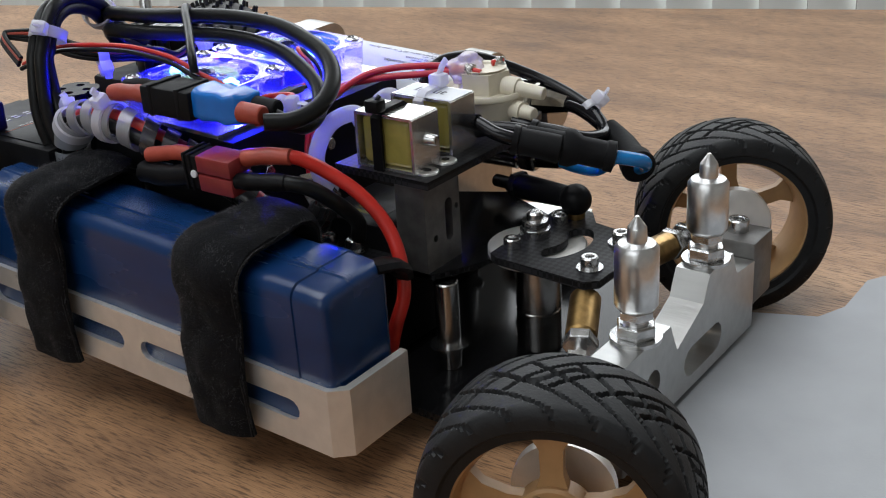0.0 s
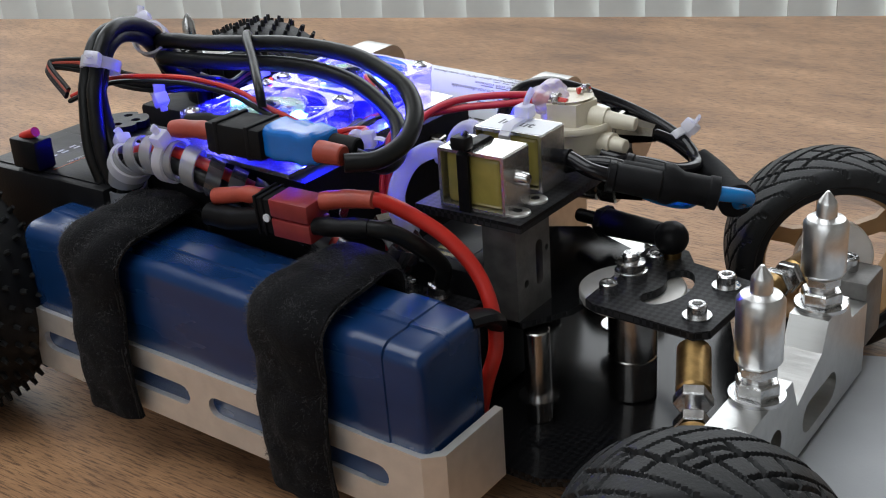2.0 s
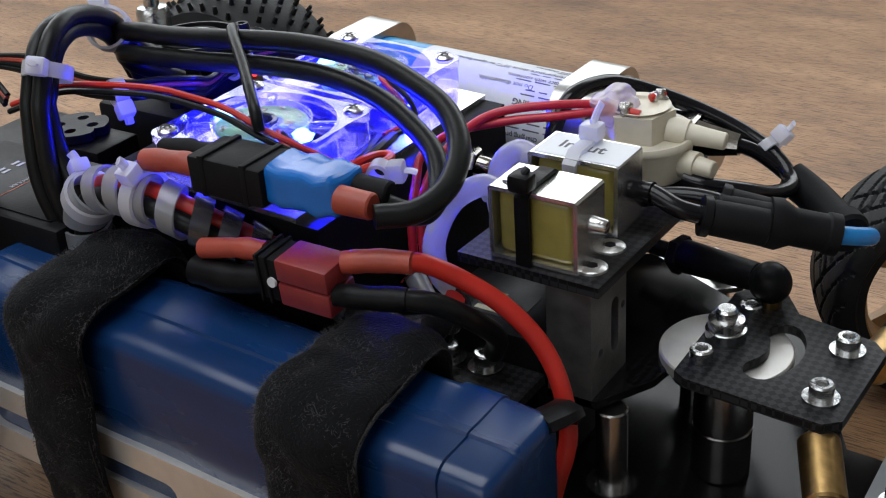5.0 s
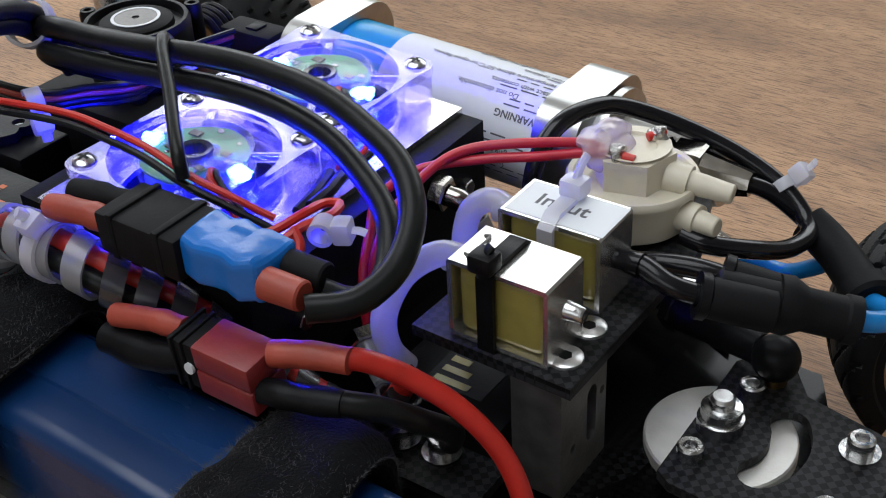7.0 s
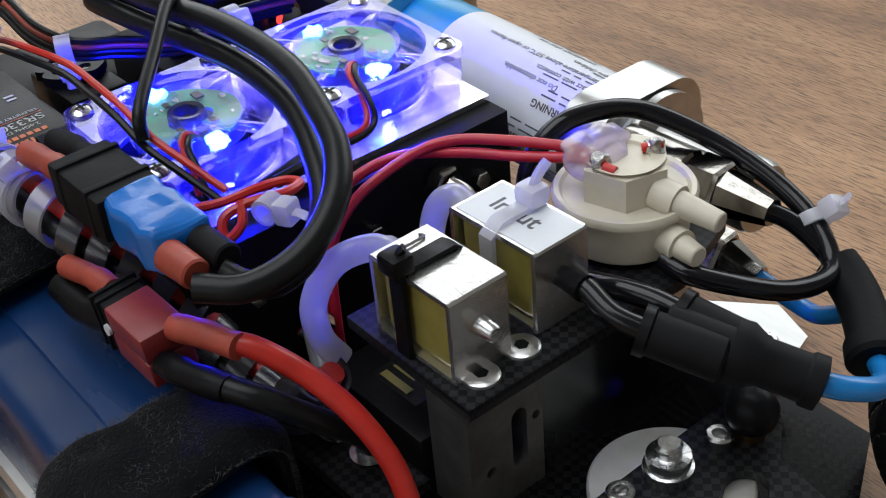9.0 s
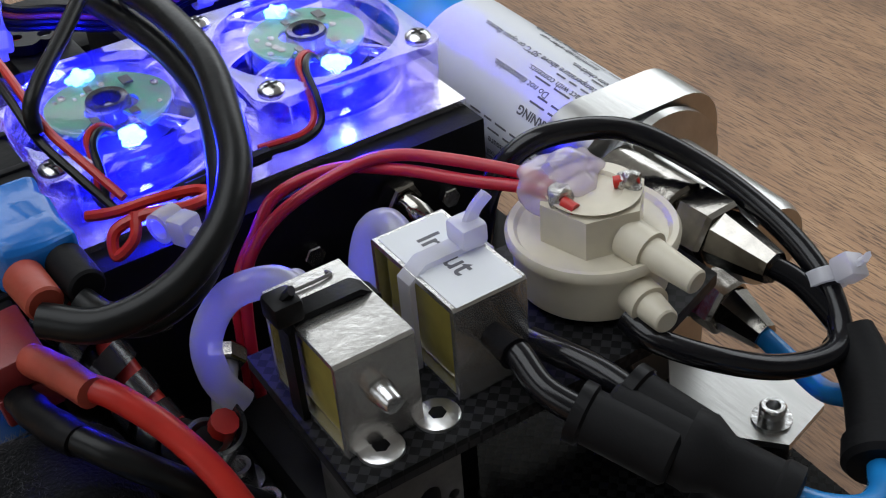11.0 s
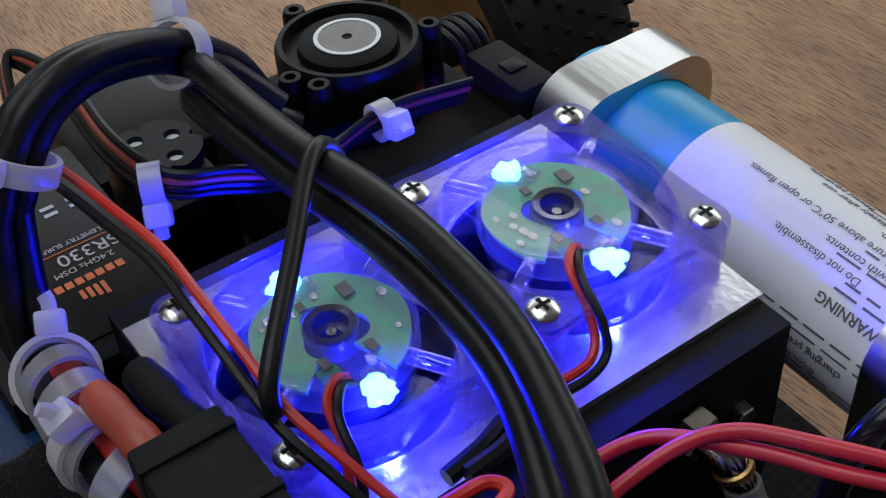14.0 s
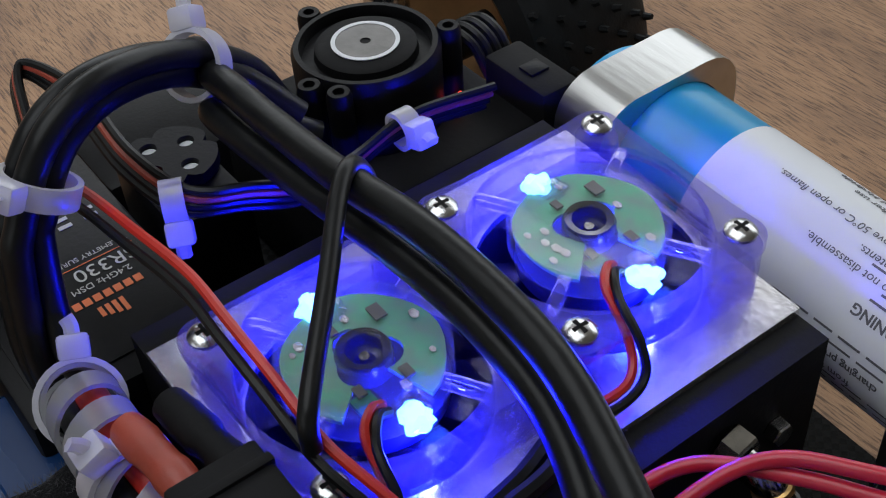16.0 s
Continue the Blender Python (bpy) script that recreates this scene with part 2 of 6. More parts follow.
def part(name, bm, mat, parent, label="", flat=False):
    """Links a bmesh, built in world places, as one mesh under parent."""
    at = ORIGIN[parent.name] if parent else Vector()
    for v in bm.verts:
        v.co += GROUP["shift"] - Vector((0, 0, v.co.x * GROUP["lean"]))
    bmesh.ops.translate(bm, vec=-at, verts=bm.verts)
    me = bpy.data.meshes.new(name)
    bm.to_mesh(me)
    bm.free()
    if not flat:
        me.shade_smooth()
        me.set_sharp_from_angle(angle=radians(38))
    me.materials.append(mat)
    o = new(name, me)
    if parent:
        o.parent = parent
    ORIGIN[o.name] = at
    return tagged(o, label)


def B():
    return bmesh.new()


def box(bm, x0, x1, y0, y1, z0, z1, bev=0.0, seg=2):
    vs = bmesh.ops.create_cube(bm, size=1)["verts"]
    for v in vs:
        v.co = Vector((x0 if v.co.x < 0 else x1, y0 if v.co.y < 0 else y1, z0 if v.co.z < 0 else z1))
    if bev:
        es = list({e for v in vs for e in v.link_edges})
        vs = list({v for f in bmesh.ops.bevel(bm, geom=es, offset=bev, segments=seg, affect="EDGES", profile=0.5)["faces"] for v in f.verts} | {v for v in vs if v.is_valid})
    return vs


def turn(bm, vs, m):
    bmesh.ops.transform(bm, matrix=m, verts=vs)


def basis(a, b):
    a, b = Vector(a), Vector(b)
    q = (b - a).to_track_quat("Z", "Y").to_matrix().to_4x4()
    return Matrix.Translation(a) @ q


def lathe(bm, a, b, profile, seg=32, close=False):
    """Turns a profile of (radius, height along the way from a to b)."""
    m = basis(a, b)
    rings = []
    for r, h in profile:
        if r < 1e-6:
            rings.append([bm.verts.new(m @ Vector((0, 0, h)))])
        else:
            rings.append([bm.verts.new(m @ Vector((r * math.cos(2 * math.pi * i / seg), r * math.sin(2 * math.pi * i / seg), h))) for i in range(seg)])
    pairs = list(zip(rings, rings[1:])) + ([(rings[-1], rings[0])] if close else [])
    for p, q in pairs:
        for i in range(seg):
            j = (i + 1) % seg
            f = [p[i % len(p)], p[j % len(p)], q[j % len(q)], q[i % len(q)]]
            f = list(dict.fromkeys(f))
            if len(f) > 2:
                bm.faces.new(f)
    return [v for r in rings for v in r]


def rod(bm, a, b, r, r2=None, seg=20, cham=0.0):
    h = (Vector(b) - Vector(a)).length
    r2 = r if r2 is None else r2
    if cham:
        return lathe(bm, a, b, [(0, 0), (r - cham, 0), (r, cham), (r2, h - cham), (r2 - cham, h), (0, h)], seg)
    return lathe(bm, a, b, [(0, 0), (r, 0), (r2, h), (0, h)], seg)


def curve_points(pts, step=6):
    pts = [Vector(p) for p in pts]
    ext = [2 * pts[0] - pts[1], *pts, 2 * pts[-1] - pts[-2]]
    out = []
    for i in range(1, len(ext) - 2):
        p0, p1, p2, p3 = ext[i - 1:i + 3]
        for k in range(step):
            t = k / step
            out.append(0.5 * (2 * p1 + (p2 - p0) * t + (2 * p0 - 5 * p1 + 4 * p2 - p3) * t * t + (3 * p1 - p0 - 3 * p2 + p3) * t ** 3))
    out.append(pts[-1])
    return out


def sweep(bm, pts, r, seg=10, step=6, flat=1.0, wobble=0.0):
    """A round (or flattened) cord along a smooth line through pts."""
    line = curve_points(pts, step)
    up = Vector((0, 0, 1))
    rings = []
    n = None
    for i, p in enumerate(line):
        d = (line[min(i + 1, len(line) - 1)] - line[max(i - 1, 0)]).normalized()
        if n is None:
            n = d.cross(up if abs(d.z) < 0.9 else Vector((1, 0, 0))).normalized()
        n = (n - d * n.dot(d)).normalized()
        b = d.cross(n)
        rr = r * (1 + wobble * noise.noise(p * 300))
        rings.append([bm.verts.new(p + rr * (n * math.cos(a) + b * math.sin(a) * flat)) for a in (2 * math.pi * k / seg for k in range(seg))])
    for p, q in zip(rings, rings[1:]):
        for k in range(seg):
            bm.faces.new([p[k], p[(k + 1) % seg], q[(k + 1) % seg], q[k]])
    bm.faces.new(rings[0][::-1])
    bm.faces.new(rings[-1])


def slab(bm, outline, z0, z1, holes=(), m=None, bev=0.0):
    """A plate of an outline with holes, between two heights."""
    es = []
    loops = [outline, *holes]
    for loop in loops:
        vs = [bm.verts.new((x, y, z1)) for x, y in loop]
        es += [bm.edges.new((vs[i], vs[(i + 1) % len(vs)])) for i in range(len(vs))]
    got = bmesh.ops.triangle_fill(bm, edges=es, use_beauty=True, use_dissolve=False)["geom"]
    fs = [g for g in got if isinstance(g, bmesh.types.BMFace)]
    ex = bmesh.ops.extrude_face_region(bm, geom=fs)["geom"]
    low = [g for g in ex if isinstance(g, bmesh.types.BMVert)]
    bmesh.ops.translate(bm, vec=(0, 0, z0 - z1), verts=low)
    vs = list({v for f in bm.faces for v in f.verts})
    bmesh.ops.recalc_face_normals(bm, faces=bm.faces)
    if m:
        bmesh.ops.transform(bm, matrix=m, verts=vs)
    return vs


def ring2(cx, cy, r, n=20, a0=0.0):
    return [(cx + r * math.cos(a0 + 2 * math.pi * i / n), cy + r * math.sin(a0 + 2 * math.pi * i / n)) for i in range(n)]


def slot2(x0, x1, y0, y1, n=6):
    """A slot with round ends, long in x."""
    r = (y1 - y0) / 2
    c = (y0 + y1) / 2
    a = [(x1 - r + r * math.cos(t), c + r * math.sin(t)) for t in (-math.pi / 2 + math.pi * i / n for i in range(n + 1))]
    return a + [(x0 + r + r * math.cos(t), c + r * math.sin(t)) for t in (math.pi / 2 + math.pi * i / n for i in range(n + 1))]


def bolt(parent, x, y, z, r=0.0028, h=0.003, washer=True, name="bolt", way=(0, 0, 1)):
    """A hex-socket cap screw standing on z, with a washer under it."""
    w = Vector(way).normalized()
    p = Vector((x, y, z))
    bm = B()
    if washer:
        lathe(bm, p, p + w, [(0, 0), (r * 1.5, 0), (r * 1.5, 0.0006), (r, 0.0006)], 20)
    z0 = 0.0006 if washer else 0
    lathe(bm, p, p + w, [(r, z0), (r, z0 + h - 0.0004), (r - 0.0004, z0 + h), (r * 0.55, z0 + h), (r * 0.5, z0 + h - 0.0002), (r * 0.5, z0 + h * 0.45), (0, z0 + h * 0.45)], 24)
    return part(name, bm, STEEL, parent)


def hexnut(parent, a, b, r, name="nut", mat=None):
    bm = B()
    h = (Vector(b) - Vector(a)).length
    lathe(bm, a, b, [(0, 0), (r * 0.92, 0), (r, h * 0.12), (r, h * 0.88), (r * 0.92, h), (0, h)], 6)
    return part(name, bm, mat or STEEL, parent, flat=True)


def cable(name, pts, r, mat, label, category="cable", group="", seg=10, step=6, flat=1.0):
    """One loose cord as a thing of its own."""
    o = thing(name, pts[0], label, category, group)
    bm = B()
    sweep(bm, pts, r, seg, step, flat)
    part("sheath", bm, mat, o)
    return o


RAKE = math.tan(radians(2.6))


def raked(bm):
    """Leans a part with the chassis, whose tail rides higher."""
    for v in bm.verts:
        v.co.z += (0.10 - v.co.x) * RAKE


# ---- the table and the room ----
EDGE = Vector((0.474, 0.178, 0)).normalized()
BACK = Vector((-EDGE.y, EDGE.x, 0))
MID = Vector((-0.200, 0.446, 0))


def on_plan(u, w, z=0.0):
    """A place u along the table's far edge and w beyond it."""
    return MID + EDGE * u + BACK * w + Vector((0, 0, z))


def room():
    table = thing("table", (0, 0, 0), "wide table top of brown wood-grain laminate, bare", "table")
    bm = B()
    vs = box(bm, -1.1, 1.1, -1.3, 0.0, -0.028, 0.0, 0.002)
    rot = Matrix(((EDGE.x, BACK.x, 0, MID.x), (EDGE.y, BACK.y, 0, MID.y), (0, 0, 1, 0), (0, 0, 0, 1)))
    turn(bm, bm.verts, rot)
    part("tabletop", bm, WOOD, table)
    for u in (-1.0, 1.0):
        for w in (-1.2, -0.1):
            bm = B()
            p = on_plan(u, w)
            box(bm, p.x - 0.03, p.x + 0.03, p.y - 0.03, p.y + 0.03, -0.74, -0.028, 0.003)
            part("leg", bm, BLACK, table)
    bm = B()
    box(bm, -2.6, 2.6, -2.6, 2.6, -0.80, -0.74)
    tagged(part("floor", bm, WOOD, None), kind="structure")
    bm = B()
    box(bm, -2.6, 2.6, -2.6, 2.6, 1.86, 1.92)
    tagged(part("ceiling", bm, WALL, None), kind="structure")
    for name, dims in (("wall_west", (-2.66, -2.6, -2.6, 2.6)), ("wall_east", (2.6, 2.66, -2.6, 2.6)), ("wall_south", (-2.6, 2.6, -2.66, -2.6)), ("wall_north", (-2.6, 2.6, 2.6, 2.66))):
        bm = B()
        box(bm, *dims, -0.74, 1.86)
        tagged(part(name, bm, WALL, None), kind="structure")
    blind = thing("vertical_blind", on_plan(0, 0.55), "white fabric vertical blind, slats closed, behind the table", "blind")
    for i in range(-16, 17):
        bm = B()
        c = on_plan(i * 0.052, 0.55)
        d = (EDGE * math.cos(0.25) + BACK * math.sin(0.25)) * 0.0265
        t = BACK * 0.0008
        q = []
        for zz in (-0.60, 0.35):
            for k in range(5):
                f = k / 4 * 2 - 1
                bow = BACK * (-0.004 * (1 - f * f))
                q.append((c + d * f + bow + Vector((0, 0, zz))))
        front = [bm.verts.new(p - t) for p in q]
        back = [bm.verts.new(p + t) for p in q]
        for k in range(4):
            bm.faces.new([front[k], front[k + 1], front[k + 6], front[k + 5]])
            bm.faces.new([back[k + 1], back[k], back[k + 5], back[k + 6]])
        for a, bq in ((0, 5), (4, 9)):
            bm.faces.new([front[a], front[bq], back[bq], back[a]])
        part("slat", bm, SLAT, blind)
    rail = B()
    rod(rail, on_plan(-0.9, 0.55, 0.36), on_plan(0.9, 0.55, 0.36), 0.012)
    part("headrail", rail, ALU, blind)


room()


# ---- chassis, front end ----
def chassis():
    car = thing("model_car_chassis", (0.05, 0, 0.012), "carbon fibre model car chassis with aluminium front axle beam", "model car")
    bm = B()
    slab(bm, [(-0.10, -0.030), (-0.07, -0.046), (0.11, -0.046), (0.135, -0.030), (0.185, -0.030), (0.185, 0.030), (0.135, 0.030), (0.11, 0.078), (-0.05, 0.078), (-0.07, 0.046), (-0.10, 0.030)], 0.0095, 0.0120)
    raked(bm)
    part("chassis_plate", bm, CARBON_GLOSS, car, "glossy black woven carbon fibre plate")
    bm = B()
    outline = [(0.145, -0.042), (0.172, -0.046), (0.196, -0.062), (0.204, -0.098), (0.215, -0.104), (0.262, -0.100), (0.275, -0.06), (0.275, 0.06), (0.262, 0.10)]
    outline += [(0.192, 0.106), (0.187, 0.098), (0.187, 0.075), (0.182, 0.064), (0.158, 0.055), (0.145, 0.046)]
    slab(bm, outline, 0.0122, 0.0137)
    part("bumper_sheet", bm, FROST, car, "frosted grey plastic bumper sheet with wheel cut-outs")
    # axle beam with a slotted front face and a raised block at each post
    bm = B()
    prof = [(-0.046, 0.0160), (0.044, 0.0160), (0.044, 0.0385), (0.0300, 0.0400), (0.0265, 0.0480), (0.0100, 0.0480), (0.006, 0.0400), (-0.011, 0.0330), (-0.0155, 0.0425), (-0.046, 0.0425)]
    holes = [slot2(-0.006, 0.020, 0.0200, 0.0295), ring2(-0.026, 0.029, 0.0045, 14)]
    slab(bm, prof, -0.0054, 0.0054, holes, Matrix(((0, 0, 1, 0.1618), (1, 0, 0, 0), (0, 1, 0, 0), (0, 0, 0, 1))))
    part("axle_beam", bm, ALU, car, "machined aluminium beam with slots")
    for y, z, top in ((-0.0262, 0.0425, 0.0785), (0.0185, 0.0480, 0.0815)):
        x = 0.1620
        post = part("body_post", _post(x, y, z, top), POST, car, "zinc plated threaded body post with pointed tip")
        hexnut(post, (x, y, z + 0.0011), (x, y, z + 0.0050), 0.0058)
        bm = B()
        lathe(bm, (x, y, z), (x, y, z + 1), [(0, 0), (0.0072, 0), (0.0072, 0.0011), (0.004, 0.0011)], 24)
        part("washer", bm, STEEL, post)
        hexnut(post, (x, y, z + 0.0066), (x, y, z + 0.0092), 0.0050)
    for y0, y1, x, zt in ((0.0445, 0.0600, 0.158, 0.0440), (-0.0620, -0.0465, 0.168, 0.0440)):
        bm = B()
        box(bm, x - 0.009, x + 0.009, y0, y1, 0.0220, zt, 0.0015)
        k = part("knuckle", bm, DULL, car, "dull grey steering knuckle")
        bolt(k, x, (y0 + y1) / 2, zt, 0.0034, 0.0042, False)
    # steering crank on its spool
    bm = B()
    out = [(0.1052, -0.0115), (0.1085, -0.0135), (0.140, -0.0160), (0.1435, -0.013), (0.1445, 0.016), (0.141, 0.020), (0.122, 0.024), (0.117, 0.031), (0.109, 0.033), (0.105, 0.027)]
    # bean-shaped window round the pivot
    mid, half, px, py = 0.0142, 0.0040, 0.1105, 0.006
    win = [(px + (mid + half) * math.cos(q), py + (mid + half) * math.sin(q)) for q in (math.radians(-36 + 7.2 * k) for k in range(11))]
    for e, way in ((36, 1), (-36, -1)):
        q0 = math.radians(e)
        ex, ey = px + mid * math.cos(q0), py + mid * math.sin(q0)
        cap = [(ex + half * math.cos(q0 + q), ey + half * math.sin(q0 + q)) for q in (math.radians(22.5 * k) for k in range(1, 8))]
        if way < 0:
            cap = [(ex + half * math.cos(q0 - math.pi + q * -1 + 2 * math.pi), ey + half * math.sin(q0 - math.pi + q * -1 + 2 * math.pi)) for q in (math.radians(-22.5 * k) for k in range(1, 8))]
            win += [(px + (mid - half) * math.cos(q), py + (mid - half) * math.sin(q)) for q in (math.radians(36 - 12 * k) for k in range(7))]
        win += cap
    slab(bm, out, 0.0475, 0.0500, [win])
    crank = part("steering_crank", bm, CARBON, car, "carbon fibre steering crank plate with window")
    for x, y in ((0.109, -0.005), (0.112, 0.0185), (0.1365, 0.0135), (0.1370, -0.0070)):
        bolt(crank, x, y, 0.0500, 0.0027, 0.0034, x > 0.12)
    bm = B()
    lathe(bm, (0.1105, 0.006, 0.05), (0.1105, 0.006, 1), [(0, 0), (0.0048, 0), (0.0048, 0.003), (0.0036, 0.0034), (0.0042, 0.0036), (0.0042, 0.0056), (0.0026, 0.006), (0.0026, 0.0078), (0.002, 0.0084), (0, 0.0084)], 20)
    part("pivot_nut", bm, STEEL, crank)
    bm = B()
    c = (0.1105, 0.007)
    lathe(bm, (*c, 0.012), (*c, 1), [(0.0072, 0), (0.0072, 0.0128), (0.0069, 0.0131), (0.0069, 0.0135), (0.0072, 0.0138), (0.0072, 0.0319), (0, 0.0319)], 40)
    spool = part("spool", bm, CHROME, car, "polished steel steering spool with flange")
    bm = B()
    lathe(bm, (*c, 0.0439), (*c, 1), [(0, 0), (0.0152, 0), (0.0156, 0.0004), (0.0156, 0.0028), (0.0152, 0.0032), (0, 0.0032)], 48)
    part("flange", bm, ALU_MATT, spool, "flat grey metal flange disc")
    # turnbuckle rods, brass ends
    for a, b in (((0.139, -0.013, 0.0435), (0.1585, -0.0560, 0.0300)), ((0.141, 0.018, 0.0440), (0.1450, 0.064, 0.0400))):
        a, b = Vector(a), Vector(b)
        bm = B()
        rod(bm, a, b, 0.0021)
        rodp = part("steering_rod", bm, STEEL, car)
        for p, q in ((a, a.lerp(b, 0.34)), (a.lerp(b, 0.60), b)):
            bm = B()
            rod(bm, p, q, 0.0046, cham=0.0006)
            part("rod_end", bm, BRASS, rodp, "worn brass rod end")
        hexnut(rodp, a.lerp(b, 0.35), a.lerp(b, 0.42), 0.0052)
        hexnut(rodp, a.lerp(b, 0.52), a.lerp(b, 0.59), 0.0050)
    # steel stand-offs under the valve bracket
    for x, y in ((0.094, -0.020), (0.094, 0.030), (0.060, 0.040)):
        bm = B()
        rod(bm, (x, y, 0.012), (x, y, 0.0415), 0.0038, cham=0.0004)
        part("standoff", bm, CHROME, car)
        bm = B()
        lathe(bm, (x, y, 0.0195), (x, y, 1), [(0.0038, 0), (0.0060, 0), (0.0060, 0.0008), (0.0038, 0.0008)], 20)
        part("washer", bm, STEEL, car)
    return car


def _post(x, y, z, top):
    bm = B()
    h = top - z
    lathe(bm, (x, y, z), (x, y, 1), [(0, 0), (0.0036, 0), (0.0036, 0.009), (0.0052, 0.0096), (0.0060, 0.0108), (0.0060, h - 0.0090), (0.0050, h - 0.0076), (0.0028, h - 0.0070), (0.0026, h - 0.0032), (0.0024, h - 0.0028), (0.0005, h), (0, h)], 28)
    return bm


car = chassis()


# ---- wheels ----
def tyre_mesh(R, r, w, seg=440):
    """A road tyre with slanting curved grooves cut in its tread; axis along y."""
    bm = B()
    rows = []
    prof = []
    n = 44
    for k in range(n + 1):
        f = k / n * 2 - 1
        prof.append((f, R - 0.0016 * f * f - (0.0022 * max(0, (abs(f) - 0.86) / 0.14) ** 2)))
    for i in range(seg):
        a = 2 * math.pi * i / seg
        row = []
        for f, rad in prof:
            g = 0.0
            if abs(f) < 0.97:
                for s, off in ((1, 0.0), (-1, 0.5)):
                    ff = f * s
                    if ff > -0.40:
                        ph = (a * 20 / (2 * math.pi) + 1.7 * ff + 0.5 * ff * ff + off) % 1.0
                        g = max(g, min(1.0, max(0.0, (0.075 - abs(ph - 0.5)) / 0.035)))
                g = max(g, 0.8 * min(1.0, max(0.0, (0.06 - abs(f - 0.22 * math.sin(a * 10))) / 0.03)))
            rr = rad - 0.0014 * g
            row.append(bm.verts.new((rr * math.cos(a), f * w / 2, rr * math.sin(a))))
        for f, rad in ((1, R - 0.0065), (0.93, r + 0.0012), (0.90, r - 0.001), (-0.90, r - 0.001), (-0.93, r + 0.0012), (-1, R - 0.0065)):
            row.append(bm.verts.new((rad * math.cos(a), f * w / 2, rad * math.sin(a))))
        rows.append(row)
    m = len(rows[0])
    for i in range(seg):
        p, q = rows[i], rows[(i + 1) % seg]
        for k in range(m):
            bm.faces.new([p[k], p[(k + 1) % m], q[(k + 1) % m], q[k]])
    bmesh.ops.recalc_face_normals(bm, faces=bm.faces)
    return bm


def front_wheel(at, steer, label, face):
    """A wheel at the origin with its axis along y, then turned and placed."""
    o = thing("front_wheel", (0, 0, 0), label, "wheel", "front wheels")
    part("tyre", tyre_mesh(0.0335, 0.0250, 0.027), RUBBER, o, "black rubber road tyre with slanting grooves")
    bm = B()
    w = 0.0115
    lathe(bm, (0, -w, 0), (0, 1, 0), [(0.0254, 0), (0.0262, 0.0006), (0.0262, 0.0016), (0.0246, 0.0022), (0.0246, 2 * w - 0.0022), (0.0262, 2 * w - 0.0016), (0.0262, 2 * w), (0.0232, 2 * w), (0.0222, 2 * w - 0.003), (0.0222, 0.0036), (0.0234, 0.0006)], 72, close=True)
    rim = part("rim", bm, GOLD, o, "tan five-spoke wheel rim")
    yf = face * 0.0065
    for i in range(5):
        bm = B()
        a = 2 * math.pi * i / 5 + 0.35
        vs = []
        for rr, hw, yy in ((0.0070, 0.0040, 0.0), (0.012, 0.0026, 0.0004), (0.018, 0.0027, 0.0008), (0.0228, 0.0055, 0.0012)):
            for s in (-1, 1):
                for t in (-0.0016, 0.0016):
                    c = Vector((rr * math.cos(a) - s * hw * math.sin(a), yf + t - face * yy, rr * math.sin(a) + s * hw * math.cos(a)))
                    vs.append(bm.verts.new(c))
        for k in range(3):
            p, q = vs[4 * k:4 * k + 4], vs[4 * k + 4:4 * k + 8]
            for u, v in ((0, 1), (1, 3), (3, 2), (2, 0)):
                bm.faces.new([p[u], p[v], q[v], q[u]])
        bm.faces.new([vs[0], vs[1], vs[3], vs[2]])
        bm.faces.new([vs[12], vs[13], vs[15], vs[14]])
        bmesh.ops.recalc_face_normals(bm, faces=bm.faces)
        part("spoke", bm, GOLD, rim)
    bm = B()
    lathe(bm, (0, yf - 0.0030, 0), (0, yf + 1, 0), [(0, 0), (0.0085, 0), (0.0092, 0.0006), (0.0092, 0.0054), (0.0085, 0.0060), (0, 0.0060)], 40)
    hub = part("hub", bm, GOLD, rim)
    for i in range(6):
        a = 2 * math.pi * i / 6
        c = Vector((0.0072 * math.cos(a), yf + face * 0.003, 0.0072 * math.sin(a)))
        bm = B()
        rod(bm, c, c + Vector((0, face * 0.0011, 0)), 0.0011, seg=8)
        part("rivet", bm, STEEL, rim)
    bm = B()
    lathe(bm, (0, yf + face * 0.003, 0), (0, yf + face, 0), [(0, 0), (0.0042, 0), (0.0042, 0.0016), (0.0036, 0.0034), (0, 0.0034)], 6)
    part("axle_nut", bm, BLACK, rim)
    bm = B()
    lathe(bm, (0, -face * 0.004, 0), (0, -face, 0), [(0, 0), (0.0125, 0), (0.0125, 0.0035), (0.0115, 0.0042), (0.004, 0.0042), (0.004, 0.016), (0, 0.016)], 40)
    part("drive_hub", bm, ALU_MATT, o, "grey round steering hub")
    o.matrix_world = pose(*at, 0, 0, steer)
    return o


front_wheel((0.1755, -0.0900, 0.0335), 21, "gold-rimmed front wheel with black grooved tyre, steered", -1)
front_wheel((0.1415, 0.0860, 0.0335), 33, "gold-rimmed front wheel with black grooved tyre, steered, beside the axle beam", 1)


